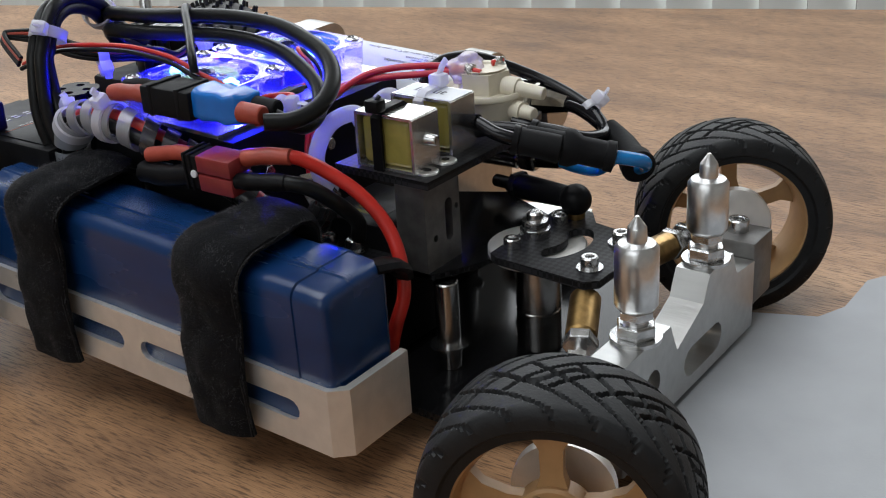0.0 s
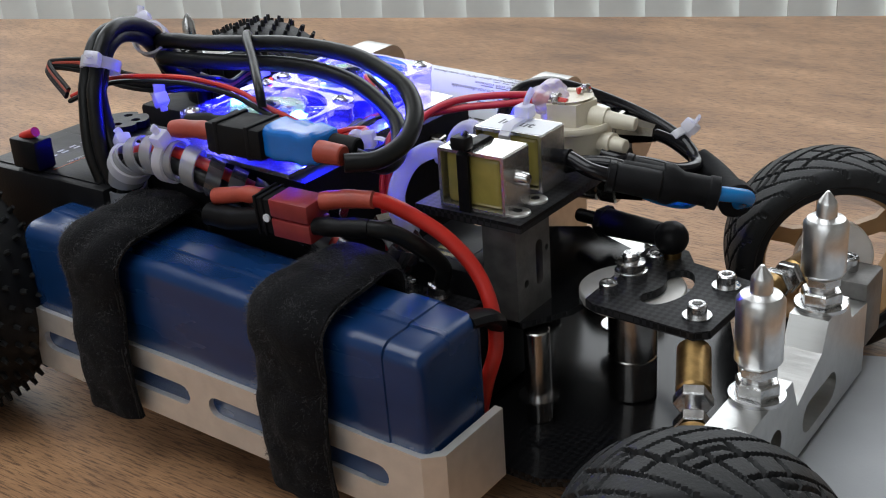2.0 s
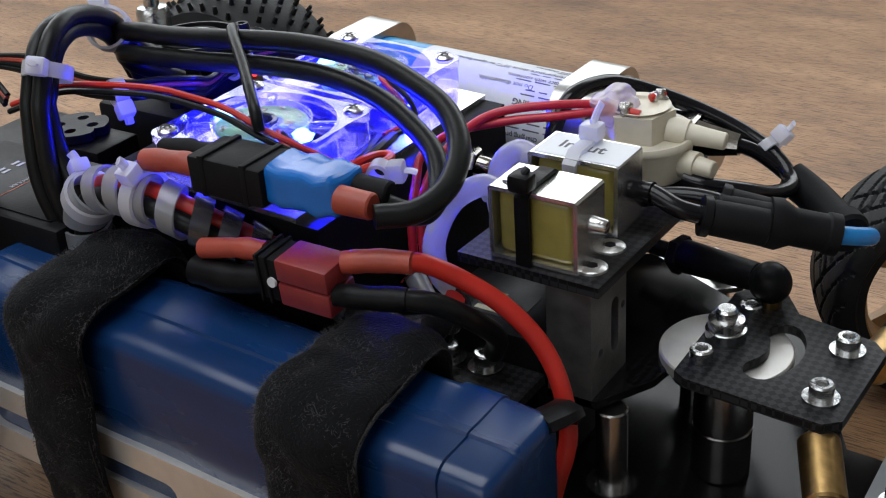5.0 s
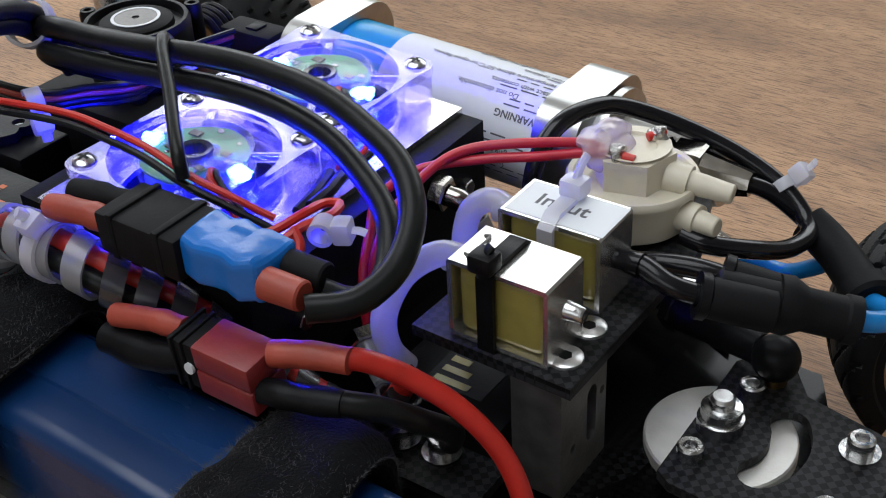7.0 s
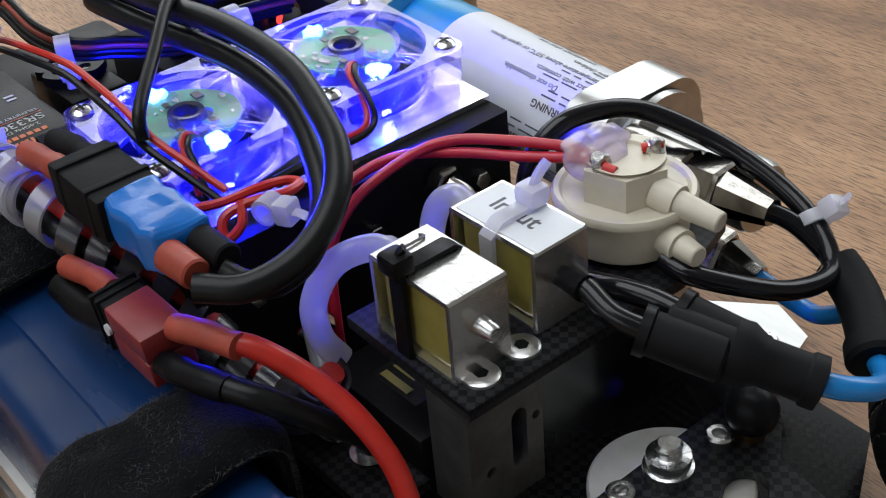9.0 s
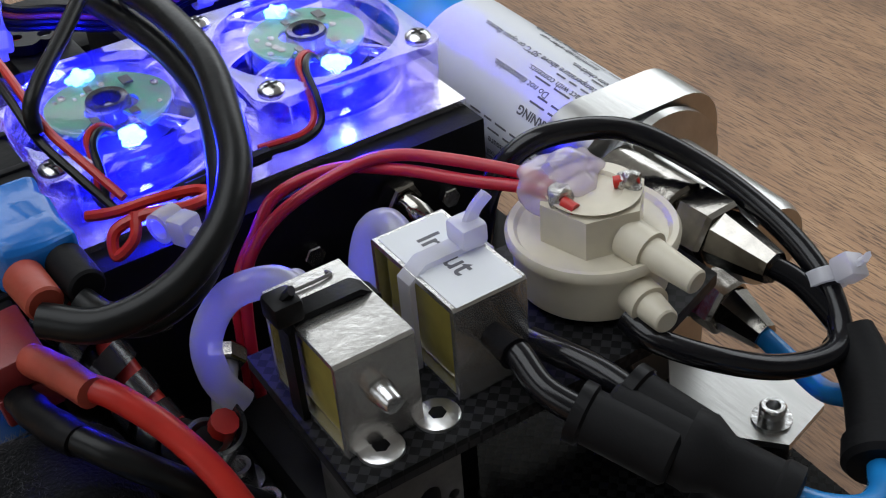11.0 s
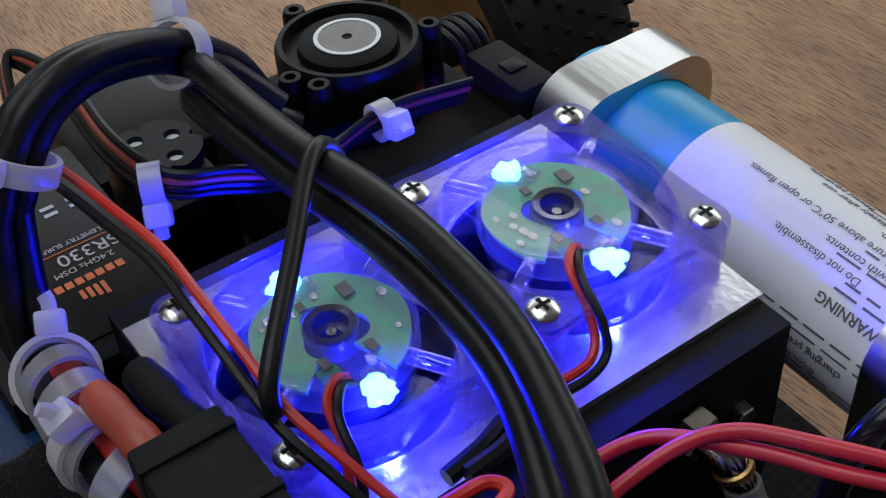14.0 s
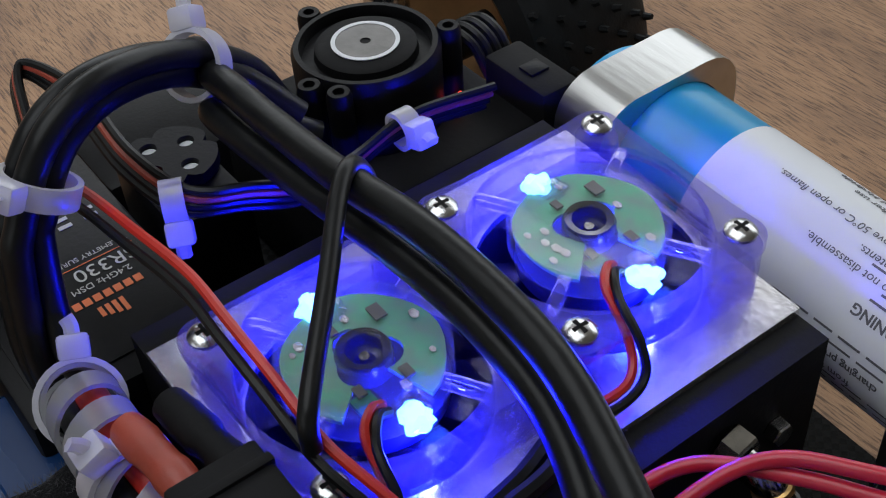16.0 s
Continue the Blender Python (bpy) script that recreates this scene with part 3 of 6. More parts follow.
def rear_wheel(at, label):
    o = thing("spiked_tyre_wheel", (0, 0, 0), label, "wheel", "rear wheels")
    bm = B()
    R, w = 0.041, 0.038
    lathe(bm, (0, -w / 2, 0), (0, 1, 0), [(0.026, 0.003), (0.031, 0.0), (0.037, 0.002), (0.0405, 0.008), (0.041, w / 2), (0.0405, w - 0.008), (0.037, w - 0.002), (0.031, w), (0.026, w - 0.003)], 72, close=True)
    tyre = part("tyre", bm, RUBBER, o, "black rubber tyre covered in pin spikes")
    bm = B()
    for j, f in enumerate((-0.82, -0.55, -0.28, 0.0, 0.28, 0.55, 0.82)):
        rad = R - 0.0015 * f * f - (0.0022 if abs(f) > 0.7 else 0)
        for i in range(40):
            a = 2 * math.pi * (i + 0.5 * (j % 2)) / 40
            d = Vector((math.cos(a), 0.25 * f, math.sin(a)))
            p = Vector((rad * math.cos(a), f * w / 2, rad * math.sin(a)))
            rod(bm, p - d * 0.0005, p + d * 0.0026, 0.0011, 0.0007, seg=6)
    tagged(part("pin_tread", bm, RUBBER, tyre), kind="stuff")
    bm = B()
    lathe(bm, (0, -w / 2 + 0.004, 0), (0, 1, 0), [(0.0262, 0), (0.0262, w - 0.008), (0.024, w - 0.008), (0.022, w - 0.012), (0.010, w / 2), (0, w / 2), (0, w / 2 - 0.004), (0.010, w / 2 - 0.006), (0.022, 0.004), (0.024, 0)], 60)
    part("rim", bm, GOLD, o, "tan dished wheel rim")
    o.matrix_world = pose(*at)
    return o


rear_wheel((-0.1180, 0.0980, 0.0420), "spiked rear tyre on a tan rim, beyond the gas bottle")
rear_wheel((-0.0920, -0.0900, 0.0420), "spiked rear tyre on a tan rim, behind the battery tray")


# ---- battery, tray and straps ----
def tray():
    o = thing("battery_tray", (0.02, -0.065, 0.014), "brushed aluminium battery tray with long slots in its side", "tray")
    z0, z1 = 0.0135, 0.0345
    x0, x1, y0 = -0.0575, 0.1020, -0.0815
    bm = B()
    holes = [slot2(x, x + 0.0285, z0 + 0.0075, z0 + 0.0140) for x in (-0.050, -0.014, 0.022, 0.058)]
    # outer side wall
    slab(bm, [(x0 + 0.003, z0), (x1 - 0.0045, z0), (x1 - 0.0045, z1), (x0 + 0.003, z1)], 0, 0.0024, holes, Matrix(((1, 0, 0, 0), (0, 0, 1, y0), (0, 1, 0, 0), (0, 0, 0, 1))))
    raked(bm)
    part("side_wall", bm, ALU_MATT, o)
    bm = B()
    t = 0.0024
    out = [(x1 - 0.0045, y0), (x1, y0 + 0.0045), (x1, -0.0510), (x1 - t, -0.0510), (x1 - t, y0 + 0.0055), (x1 - 0.0055, y0 + t), (x1 - 0.0045, y0 + t)]
    slab(bm, out, z0, z1)
    raked(bm)
    part("end_wall", bm, ALU_MATT, o)
    bm = B()
    out = [(x0 + 0.003, y0), (x0 + 0.003, y0 + t), (x0 + t, y0 + 0.004), (x0 + t, -0.0480), (x0, -0.0480), (x0, y0 + 0.003)]
    slab(bm, out, z0, z1)
    raked(bm)
    part("end_wall", bm, ALU_MATT, o)
    bm = B()
    slab(bm, [(x0 + 0.003, y0 + 0.003), (x1 - 0.003, y0 + 0.003), (x1 - 0.003, -0.048), (x0 + 0.003, -0.048)], z0, z0 + 0.002)
    raked(bm)
    part("floor_plate", bm, ALU_MATT, o)


def battery():
    o = thing("battery_pack", (0.02, -0.062, 0.018), "dark blue film-wrapped battery pack strapped into the tray", "battery")
    bm = B()
    x0, x1 = -0.0530, 0.0985
    # rounded section with a faint step along the top seam, drawn out along x
    y0, y1, zb, zt, rad = -0.0800, -0.0522, 0.0165, 0.0630, 0.0042
    sec = [(y0 + 0.0012, zb), (y0 + 0.0004, zb + 0.0012)]
    sec += [(y0 + rad - rad * math.cos(q), zt - 0.0006 - rad + rad * math.sin(q)) for q in (radians(15 * k) for k in range(7))]
    sec += [(-0.0686, zt - 0.0006), (-0.0682, zt), (-0.0620, zt)]
    sec += [(y1 - rad + rad * math.sin(q), zt - rad + rad * math.cos(q)) for q in (radians(15 * k) for k in range(7))]
    sec += [(y1 - 0.0004, zb + 0.0012), (y1 - 0.0012, zb)]
    n = 48
    rings = []
    lips = [0.0, 0.0003, 0.0010, 0.0019, 0.0030]
    xs = [x0 + d for d in lips] + [x0 + (x1 - x0) * i / n for i in range(2, n - 1)] + [x1 - d for d in reversed(lips)]
    for x in xs:
        d = min(x - x0, x1 - x, 0.0030)
        draw = 0.0028 * (1 - math.sqrt(max(0.0, 1 - (1 - d / 0.0030) ** 2)))
        ring = []
        for y, z in sec:
            yy = y + draw * max(-1, min(1, (-0.0661 - y) / 0.010))
            zz = z - draw * max(-1, min(1, (z - 0.040) / 0.018))
            zz += 0.0005 * noise.noise(Vector((x * 60, y * 80, 1.0))) * (zz > 0.05)
            yy += 0.0004 * noise.noise(Vector((x * 45, z * 60, 4.0)))
            ring.append(bm.verts.new((x, yy, zz)))
        rings.append(ring)
    m = len(sec)
    for p, q in zip(rings, rings[1:]):
        for k in range(m):
            bm.faces.new([p[k], p[(k + 1) % m], q[(k + 1) % m], q[k]])
    bm.faces.new(rings[0])
    bm.faces.new(rings[-1][::-1])
    bmesh.ops.recalc_face_normals(bm, faces=bm.faces)
    raked(bm)
    part("wrapped_block", bm, BLUE_WRAP, o)
    bm = B()
    ra = []
    for x in (0.0772, 0.0776, 0.0868, 0.0872):
        up = 0.0005 if x in (0.0776, 0.0868) else -0.0003
        ra.append([bm.verts.new((x, y + (up if y > -0.06 else -up), z + (up if z > 0.05 else 0))) for y, z in sec])
    for p, q in zip(ra, ra[1:]):
        for k in range(m - 1):
            bm.faces.new([p[k], p[k + 1], q[k + 1], q[k]])
    bmesh.ops.recalc_face_normals(bm, faces=bm.faces)
    raked(bm)
    part("film_overlap", bm, BLUE_WRAP, o, "overlapping turn of blue film")
    bm = B()
    sweep(bm, [(0.0955, -0.056, 0.0610), (0.0970, -0.050, 0.0600), (0.0950, -0.0430, 0.0560), (0.0930, -0.0400, 0.0520)], 0.004, 8, 4, 0.5)
    part("film_flap", bm, BLACK, o)


def strap(x0, x1, label):
    o = thing("hook_and_loop_strap", ((x0 + x1) / 2, -0.08, 0.014), label, "strap", "battery straps")
    line = [(-0.0838, 0.0125), (-0.0850, 0.024), (-0.0853, 0.036), (-0.0838, 0.048), (-0.0845, 0.0585), (-0.0830, 0.0640), (-0.0780, 0.0668), (-0.0690, 0.0672), (-0.0600, 0.0676), (-0.0540, 0.0672), (-0.0500, 0.0640), (-0.0494, 0.0580), (-0.0494, 0.0480)]
    pts = curve_points([(0, y, z) for y, z in line], 7)
    bm = B()
    nx = 14
    rows = []
    for i, p in enumerate(pts):
        d = (pts[min(i + 1, len(pts) - 1)] - pts[max(i - 1, 0)]).normalized()
        nrm = Vector((0, -d.z, d.y))
        f = i / len(pts)
        bulge = 0.0016 * math.exp(-((f - 0.46) / 0.16) ** 2)
        row = []
        for side in (0, 1):
            for k in range(nx + 1):
                u = k / nx
                x = x0 - bulge + (x1 - x0 + 2 * bulge) * u + 0.0007 * noise.noise(Vector((f * 9, side, 7 * u)))
                round_ = 0.0030 * (1 - abs(2 * u - 1) ** 4)
                off = (0.0012 + round_ + 0.0012 * noise.noise(Vector((x * 170, p.y * 170, p.z * 170)))) if side == 0 else -0.0002
                row.append(bm.verts.new(Vector((x, p.y, p.z)) + nrm * off))
        rows.append(row)
    w = nx + 1
    for p, q in zip(rows, rows[1:]):
        for k in range(nx):
            bm.faces.new([p[k], p[k + 1], q[k + 1], q[k]])
            bm.faces.new([p[w + k + 1], p[w + k], q[w + k], q[w + k + 1]])
        bm.faces.new([p[0], q[0], q[w], p[w]])
        bm.faces.new([q[nx], p[nx], p[w + nx], q[w + nx]])
    bmesh.ops.recalc_face_normals(bm, faces=bm.faces)
    raked(bm)
    web = part("webbing", bm, STRAP, o)
    rnd = random.Random(int(x0 * 5000) + 3)
    bm = B()
    fs = []
    for _ in range(5200):
        i = min(len(pts) - 2, int(rnd.random() * (len(pts) - 1)))
        d = (pts[i + 1] - pts[i]).normalized()
        nrm = Vector((0, -d.z, d.y))
        f = i / len(pts)
        bulge = 0.0016 * math.exp(-((f - 0.46) / 0.16) ** 2)
        u = rnd.random()
        if rnd.random() < 0.25:
            u = rnd.choice((0.0, 1.0))
        p = Vector((x0 - bulge + (x1 - x0 + 2 * bulge) * u, 0, 0)) + Vector((0, pts[i].y, pts[i].z)) + d * rnd.uniform(0, 0.0015) + nrm * (0.0010 + 0.0030 * (1 - abs(2 * u - 1) ** 4))
        tip = p + (nrm * rnd.uniform(0.0002, 0.0011) + d * rnd.uniform(-0.0012, 0.0012) + Vector((rnd.uniform(-0.0012, 0.0012) + (u > 0.99) * 0.0006 - (u < 0.01) * 0.0006, 0, 0)))
        e = (tip - p).cross(nrm).normalized() * 0.00006
        fs.append([bm.verts.new(v) for v in (p - e, p + e, tip)])
    for v in fs:
        bm.faces.new(v)
    raked(bm)
    tagged(part("fuzz", bm, FUZZ, web), kind="stuff")
    for xs in (x0 + 0.0006, x1 - 0.0004):
        bm = B()
        sweep(bm, [(xs + 0.0005 * math.sin(k * 2.1), y - 0.0016 if z < 0.062 else y, z + (0.0016 if z >= 0.062 else 0)) for k, (y, z) in enumerate(line[:10])], 0.0002, 6, 5, wobble=0.5)
        raked(bm)
        part("edge_stitching", bm, RUBBER, o, "frayed grey edge thread")


tray()
battery()
strap(-0.0262, -0.0045, "black fleece hook-and-loop strap, worn and fluffy, over the battery")
strap(0.0480, 0.0706, "black fleece hook-and-loop strap with stitched edge over the battery")


# ---- fuel cell with its two fans ----
group_at(lean=RAKE)


def fuel_cell():
    o = thing("fuel_cell_stack", (0, 0, 0.014), "black fuel cell block with a bright metal top plate", "fuel cell")
    bm = B()
    box(bm, -0.0335, 0.0325, -0.0425, 0.0400, 0.0145, 0.0500, 0.0006)
    slab(bm, [(-0.0335, -0.0425), (0.0325, -0.0425), (0.0325, 0.0400), (-0.0335, 0.0400)], 0.0495, 0.0848, [ring2(0, y, 0.0182, 40) for y in (-0.0208, 0.0208)])
    part("housing", bm, BLACK_MATT, o)
    bm = B()
    holes = [ring2(0, y, 0.0180, 40) for y in (-0.0208, 0.0208)]
    slab(bm, [(-0.0275, -0.0425), (0.0264, -0.0425), (0.0264, 0.0402), (-0.0275, 0.0402)], 0.0849, 0.0862, holes)
    part("top_plate", bm, PLATE, o, "bright tinned metal plate")
    for y in (-0.030, 0.0, 0.030):
        hexnut(o, (0.0325, y, 0.0720), (0.0350, y, 0.0720), 0.0022)
    return o


fuel_cell()
IMPELLERS = []


def fan(cy):
    z0, z1 = 0.0864, 0.0960
    o = thing("cooling_fan", (0, cy, z0), "clear plastic cooling fan with glowing blue lights", "fan", "fans on the fuel cell")
    h = 0.0199
    c = 0.0035
    sq = [(-h + c, -h), (h - c, -h), (h, -h + c), (h, h - c), (h - c, h), (-h + c, h), (-h, h - c), (-h, -h + c)]
    rot = Matrix.Translation((0, cy, 0))
    # square frame with rounded screw corners; its sides draw in a little between them
    frame_line = []
    for sx, sy, q0 in ((1, 1, 0), (-1, 1, 90), (-1, -1, 180), (1, -1, 270)):
        frame_line += [(sx * 0.0160 + 0.0040 * math.cos(radians(q)), sy * 0.0160 + 0.0040 * math.sin(radians(q))) for q in range(q0 - 6, q0 + 97, 12)]
        side = radians(q0 + 90)
        frame_line += [(0.0196 * math.cos(side) - u * math.sin(side), 0.0196 * math.sin(side) + u * math.cos(side)) for u in (-0.0105, -0.004, 0.004, 0.0105)]
    for name, a, b in (("lower_flange", z0, z0 + 0.0020), ("upper_flange", z1 - 0.0020, z1)):
        bm = B()
        slab(bm, sq if a == z0 else frame_line, a, b, [ring2(0, 0, 0.0184, 56)], rot)
        part(name, bm, CLEAR, o)
    bm = B()
    lathe(bm, (0, cy, z0 + 0.0020), (0, cy, 1), [(0.0184, 0), (0.0194, 0), (0.0194, 0.0056), (0.0184, 0.0056)], 56, close=True)
    part("shroud", bm, CLEAR, o, "clear plastic fan shroud")
    for sx in (-1, 1):
        for sy in (-1, 1):
            bm = B()
            rod(bm, (sx * 0.016, cy + sy * 0.016, z0 + 0.0021), (sx * 0.016, cy + sy * 0.016, z1 - 0.0021), 0.0036, seg=18)
            part("pillar", bm, CLEAR, o)
    # struts from the hub
    for a in (0.55, 0.55 + math.pi / 2, 0.55 + math.pi, 0.55 + 1.5 * math.pi):
        bm = B()
        vs = box(bm, 0.0115, 0.0188, -0.0011, 0.0011, z1 - 0.0022, z1 - 0.0004, 0.0004)
        turn(bm, bm.verts, Matrix.Translation((0, cy, 0)) @ Matrix.Rotation(a, 4, "Z"))
        part("strut", bm, CLEAR, o)
    bm = B()
    lathe(bm, (0, cy, z1 - 0.0028), (0, cy, 1), [(0.0038, 0.0030), (0.0112, 0.0030), (0.0118, 0.0034), (0.0126, 0.0034), (0.0126, -0.0010), (0.0120, -0.0010)], 48)
    part("hub_cover", bm, HUB_CLEAR, o, "clear round hub cover")
    bm = B()
    arc = [0.30 + (2 * math.pi - 1.15) * k / 34 for k in range(35)]
    rim = [(rr * math.cos(q), rr * math.sin(q)) for q in arc for rr in (0.0116 + 0.0002 * math.sin(5 * q),)]
    rim += [(rr * math.cos(q), rr * math.sin(q)) for q in reversed(arc) for rr in (0.0048 + 0.0008 * math.sin(3 * q + cy * 90),)]
    slab(bm, rim, z1 - 0.0014, z1 - 0.0008)
    turn(bm, bm.verts, rot)
    board = part("circuit_board", bm, GREEN, o, "green circuit board ring")
    for a, r_, s in ((0.4, 0.007, 0.0011), (2.3, 0.0075, 0.0014), (3.4, 0.006, 0.0009), (5.6, 0.007, 0.0010)):
        bm = B()
        x, y = r_ * math.cos(a), cy + r_ * math.sin(a)
        box(bm, x - s, x + s, y - s * 0.7, y + s * 0.7, z1 - 0.0003, z1 + 0.0001)
        part("chip", bm, DULL, board)
    rnd = random.Random(5 + int(cy > 0))
    for _ in range(9):
        q, rr = rnd.uniform(0, 6.28), rnd.uniform(0.0062, 0.0104)
        p = Vector((rr * math.cos(q), cy + rr * math.sin(q), z1 - 0.0007))
        bm = B()
        bmesh.ops.create_icosphere(bm, subdivisions=1, radius=rnd.uniform(0.0005, 0.0010), matrix=Matrix.Translation(p) @ Matrix.Diagonal((1.3, 1, 0.5, 1)))
        part("solder_joint", bm, SOLDER, board)
    bm = B()
    box(bm, 0.0056, 0.0092, cy - 0.0062, cy - 0.0030, z1 - 0.0015, z1 - 0.0006)
    part("wire_pad", bm, GREEN_MASK, board, "bright green pad where the wires leave")
    bm = B()
    lathe(bm, (0, cy, z1 - 0.0030), (0, cy, 1), [(0, 0), (0.0016, 0), (0.0016, 0.0010), (0.0026, 0.0012), (0.0027, 0.0034), (0.0038, 0.0036), (0.0042, 0.0028), (0.0042, 0)], 28)
    part("bearing", bm, SMOKE, board, "smoky clear bearing boss")
    bm = B()
    rod(bm, (0, cy, z1 - 0.0030), (0, cy, z1 - 0.0010), 0.0008, seg=12)
    part("shaft_pin", bm, STEEL, board)
    bm = B()
    lathe(bm, (0, cy, z0 + 0.0010), (0, cy, 1), [(0, 0), (0.0112, 0), (0.0116, 0.0006), (0.0116, 0.0040), (0, 0.0040)], 40)
    imp = part("impeller", bm, ROTOR, o, "dark fan rotor with clear blades")
    for i in range(7):
        a = 2 * math.pi * i / 7
        bm = B()
        q = []
        for rr in (0.0112, 0.0178):
            for t, zz in ((-0.28, z0 + 0.0010), (0.28, z0 + 0.0048)):
                q.append((rr * math.cos(a + t), cy + rr * math.sin(a + t), zz))
        lo = [bm.verts.new(p) for p in q]
        hi = [bm.verts.new((x, y, z + 0.0006)) for x, y, z in q]
        for f in ((0, 1, 3, 2),):
            bm.faces.new([lo[k] for k in f])
            bm.faces.new([hi[k] for k in f[::-1]])
        for u, v in ((0, 1), (1, 3), (3, 2), (2, 0)):
            bm.faces.new([lo[u], lo[v], hi[v], hi[u]])
        bmesh.ops.recalc_face_normals(bm, faces=bm.faces)
        part("blade", bm, SPIN_CLEAR, imp)
    IMPELLERS.append(imp)
    for sx in (-1, 1):
        for sy in (-1, 1):
            x, y = sx * 0.016, cy + sy * 0.016
            bm = B()
            lathe(bm, (x, y, z1), (x, y, 1), [(0, 0), (0.0026, 0), (0.0026, 0.0005), (0.0020, 0.0011), (0.0008, 0.0014), (0, 0.0014)], 20)
            screw = part("screw", bm, STEEL, o, "cross-head steel screw")
            bm = B()
            box(bm, x - 0.0013, x + 0.0013, y - 0.0003, y + 0.0003, z1 + 0.0006, z1 + 0.00146)
            box(bm, x - 0.0003, x + 0.0003, y - 0.0013, y + 0.0013, z1 + 0.0006, z1 + 0.00146)
            part("cross_slot", bm, BLACK, screw)
    for lx, ly in ((-0.0117, -0.0008), (0.0136, -0.0010)):
        bm = B()
        p = Vector((lx, cy + ly, z1 - 0.0006))
        bmesh.ops.create_icosphere(bm, subdivisions=3, radius=0.0020, matrix=Matrix.Translation(p) @ Matrix.Diagonal((1.25, 1.15, 0.66, 1)))
        for v in bm.verts:
            v.co += (v.co - p) * 0.6 * noise.noise(v.co * 800)
        lamp = part("light", bm, LED, o, "glowing blue light")
        bm = B()
        p = p + Vector((-0.0024 if lx > 0 else 0.0020, 0.0016, -0.0003))
        bmesh.ops.create_icosphere(bm, subdivisions=3, radius=0.0024, matrix=Matrix.Translation(p) @ Matrix.Diagonal((1.1, 1.0, 0.5, 1)))
        for v in bm.verts:
            v.co += (v.co - p) * 0.35 * noise.noise(v.co * 1100)
        part("glue_skirt", bm, CLEAR, lamp, "clear lump of glue beside the light")
    return o


for cy in (-0.0208, 0.0208):
    fan(cy)
for cy in (-0.0208, 0.0208):
    for lx, ly in ((-0.0117, -0.0008), (0.0136, -0.0010)):
        d = bpy.data.lights.new("fan_light", "POINT")
        d.energy, d.color, d.shadow_soft_size = 0.20, (0.006, 0.008, 1.0), 0.0012
        new("fan_light", d).location = (lx * 1.12, cy + ly, 0.0918 - lx * RAKE)


# ---- gas bottle ----
CAN_Y, CAN_Z, CAN_R = 0.0628, 0.0712, 0.0150


def gas_bottle():
    o = thing("hydrogen_bottle", (0, CAN_Y, CAN_Z - CAN_R), "white labelled hydrogen bottle with a blue end, lying in clamps", "gas bottle")
    bm = B()
    lathe(bm, (-0.0420, CAN_Y, CAN_Z), (1, CAN_Y, CAN_Z), [(0, 0), (0.010, 0), (0.0145, 0.002), (CAN_R, 0.006), (CAN_R, 0.0346), (CAN_R - 0.0002, 0.0350)], 72)
    part("blue_end", bm, BLUE_BAND, o, "bright blue painted end")
    bm = B()
    lathe(bm, (-0.0075, CAN_Y, CAN_Z), (1, CAN_Y, CAN_Z), [(CAN_R - 0.0004, 0), (CAN_R + 0.0001, 0), (CAN_R + 0.0001, 0.0625), (0, 0.0625)], 72)
    part("label_sleeve", bm, LABEL, o, "white printed paper label")
    bm = B()
    lathe(bm, (0.0550, CAN_Y, CAN_Z), (1, CAN_Y, CAN_Z), [(0.0135, 0), (0.0135, 0.002), (0.0082, 0.003), (0.0082, 0.028), (0.0076, 0.0295), (0, 0.0295)], 48)
    turn(bm, bm.verts, Matrix.Translation((0, 0.0020, 0.0035)))
    part("valve_neck", bm, ALU, o, "polished metal valve neck")
    return o


bottle = gas_bottle()


def clamp(x0, x1, label):
    o = thing("bottle_clamp", ((x0 + x1) / 2, CAN_Y, 0.014), label, "clamp", "bottle clamps")
    bm = B()
    r = CAN_R + 0.0002
    top, hw = CAN_Z + 0.0172, 0.0178
    out = [(CAN_Y - hw, 0.014), (CAN_Y + hw, 0.014), (CAN_Y + hw, top - 0.009)]
    out += [(CAN_Y + hw - 0.009 + 0.009 * math.cos(a), top - 0.009 + 0.009 * math.sin(a)) for a in (math.pi / 2 * k / 6 for k in range(1, 7))]
    out += [(CAN_Y - hw + 0.009 + 0.009 * math.cos(a), top - 0.009 + 0.009 * math.sin(a)) for a in (math.pi / 2 + math.pi / 2 * k / 6 for k in range(0, 7))]
    slab(bm, out, x0, x1, [ring2(CAN_Y, CAN_Z, r, 48)], Matrix(((0, 0, 1, 0), (1, 0, 0, 0), (0, 1, 0, 0), (0, 0, 0, 1))))
    part("block", bm, ALU, o)


clamp(-0.0362, -0.0240, "machined aluminium clamp block round the bottle's blue end")
clamp(0.0425, 0.0540, "machined aluminium clamp block round the bottle's label")
group_at()


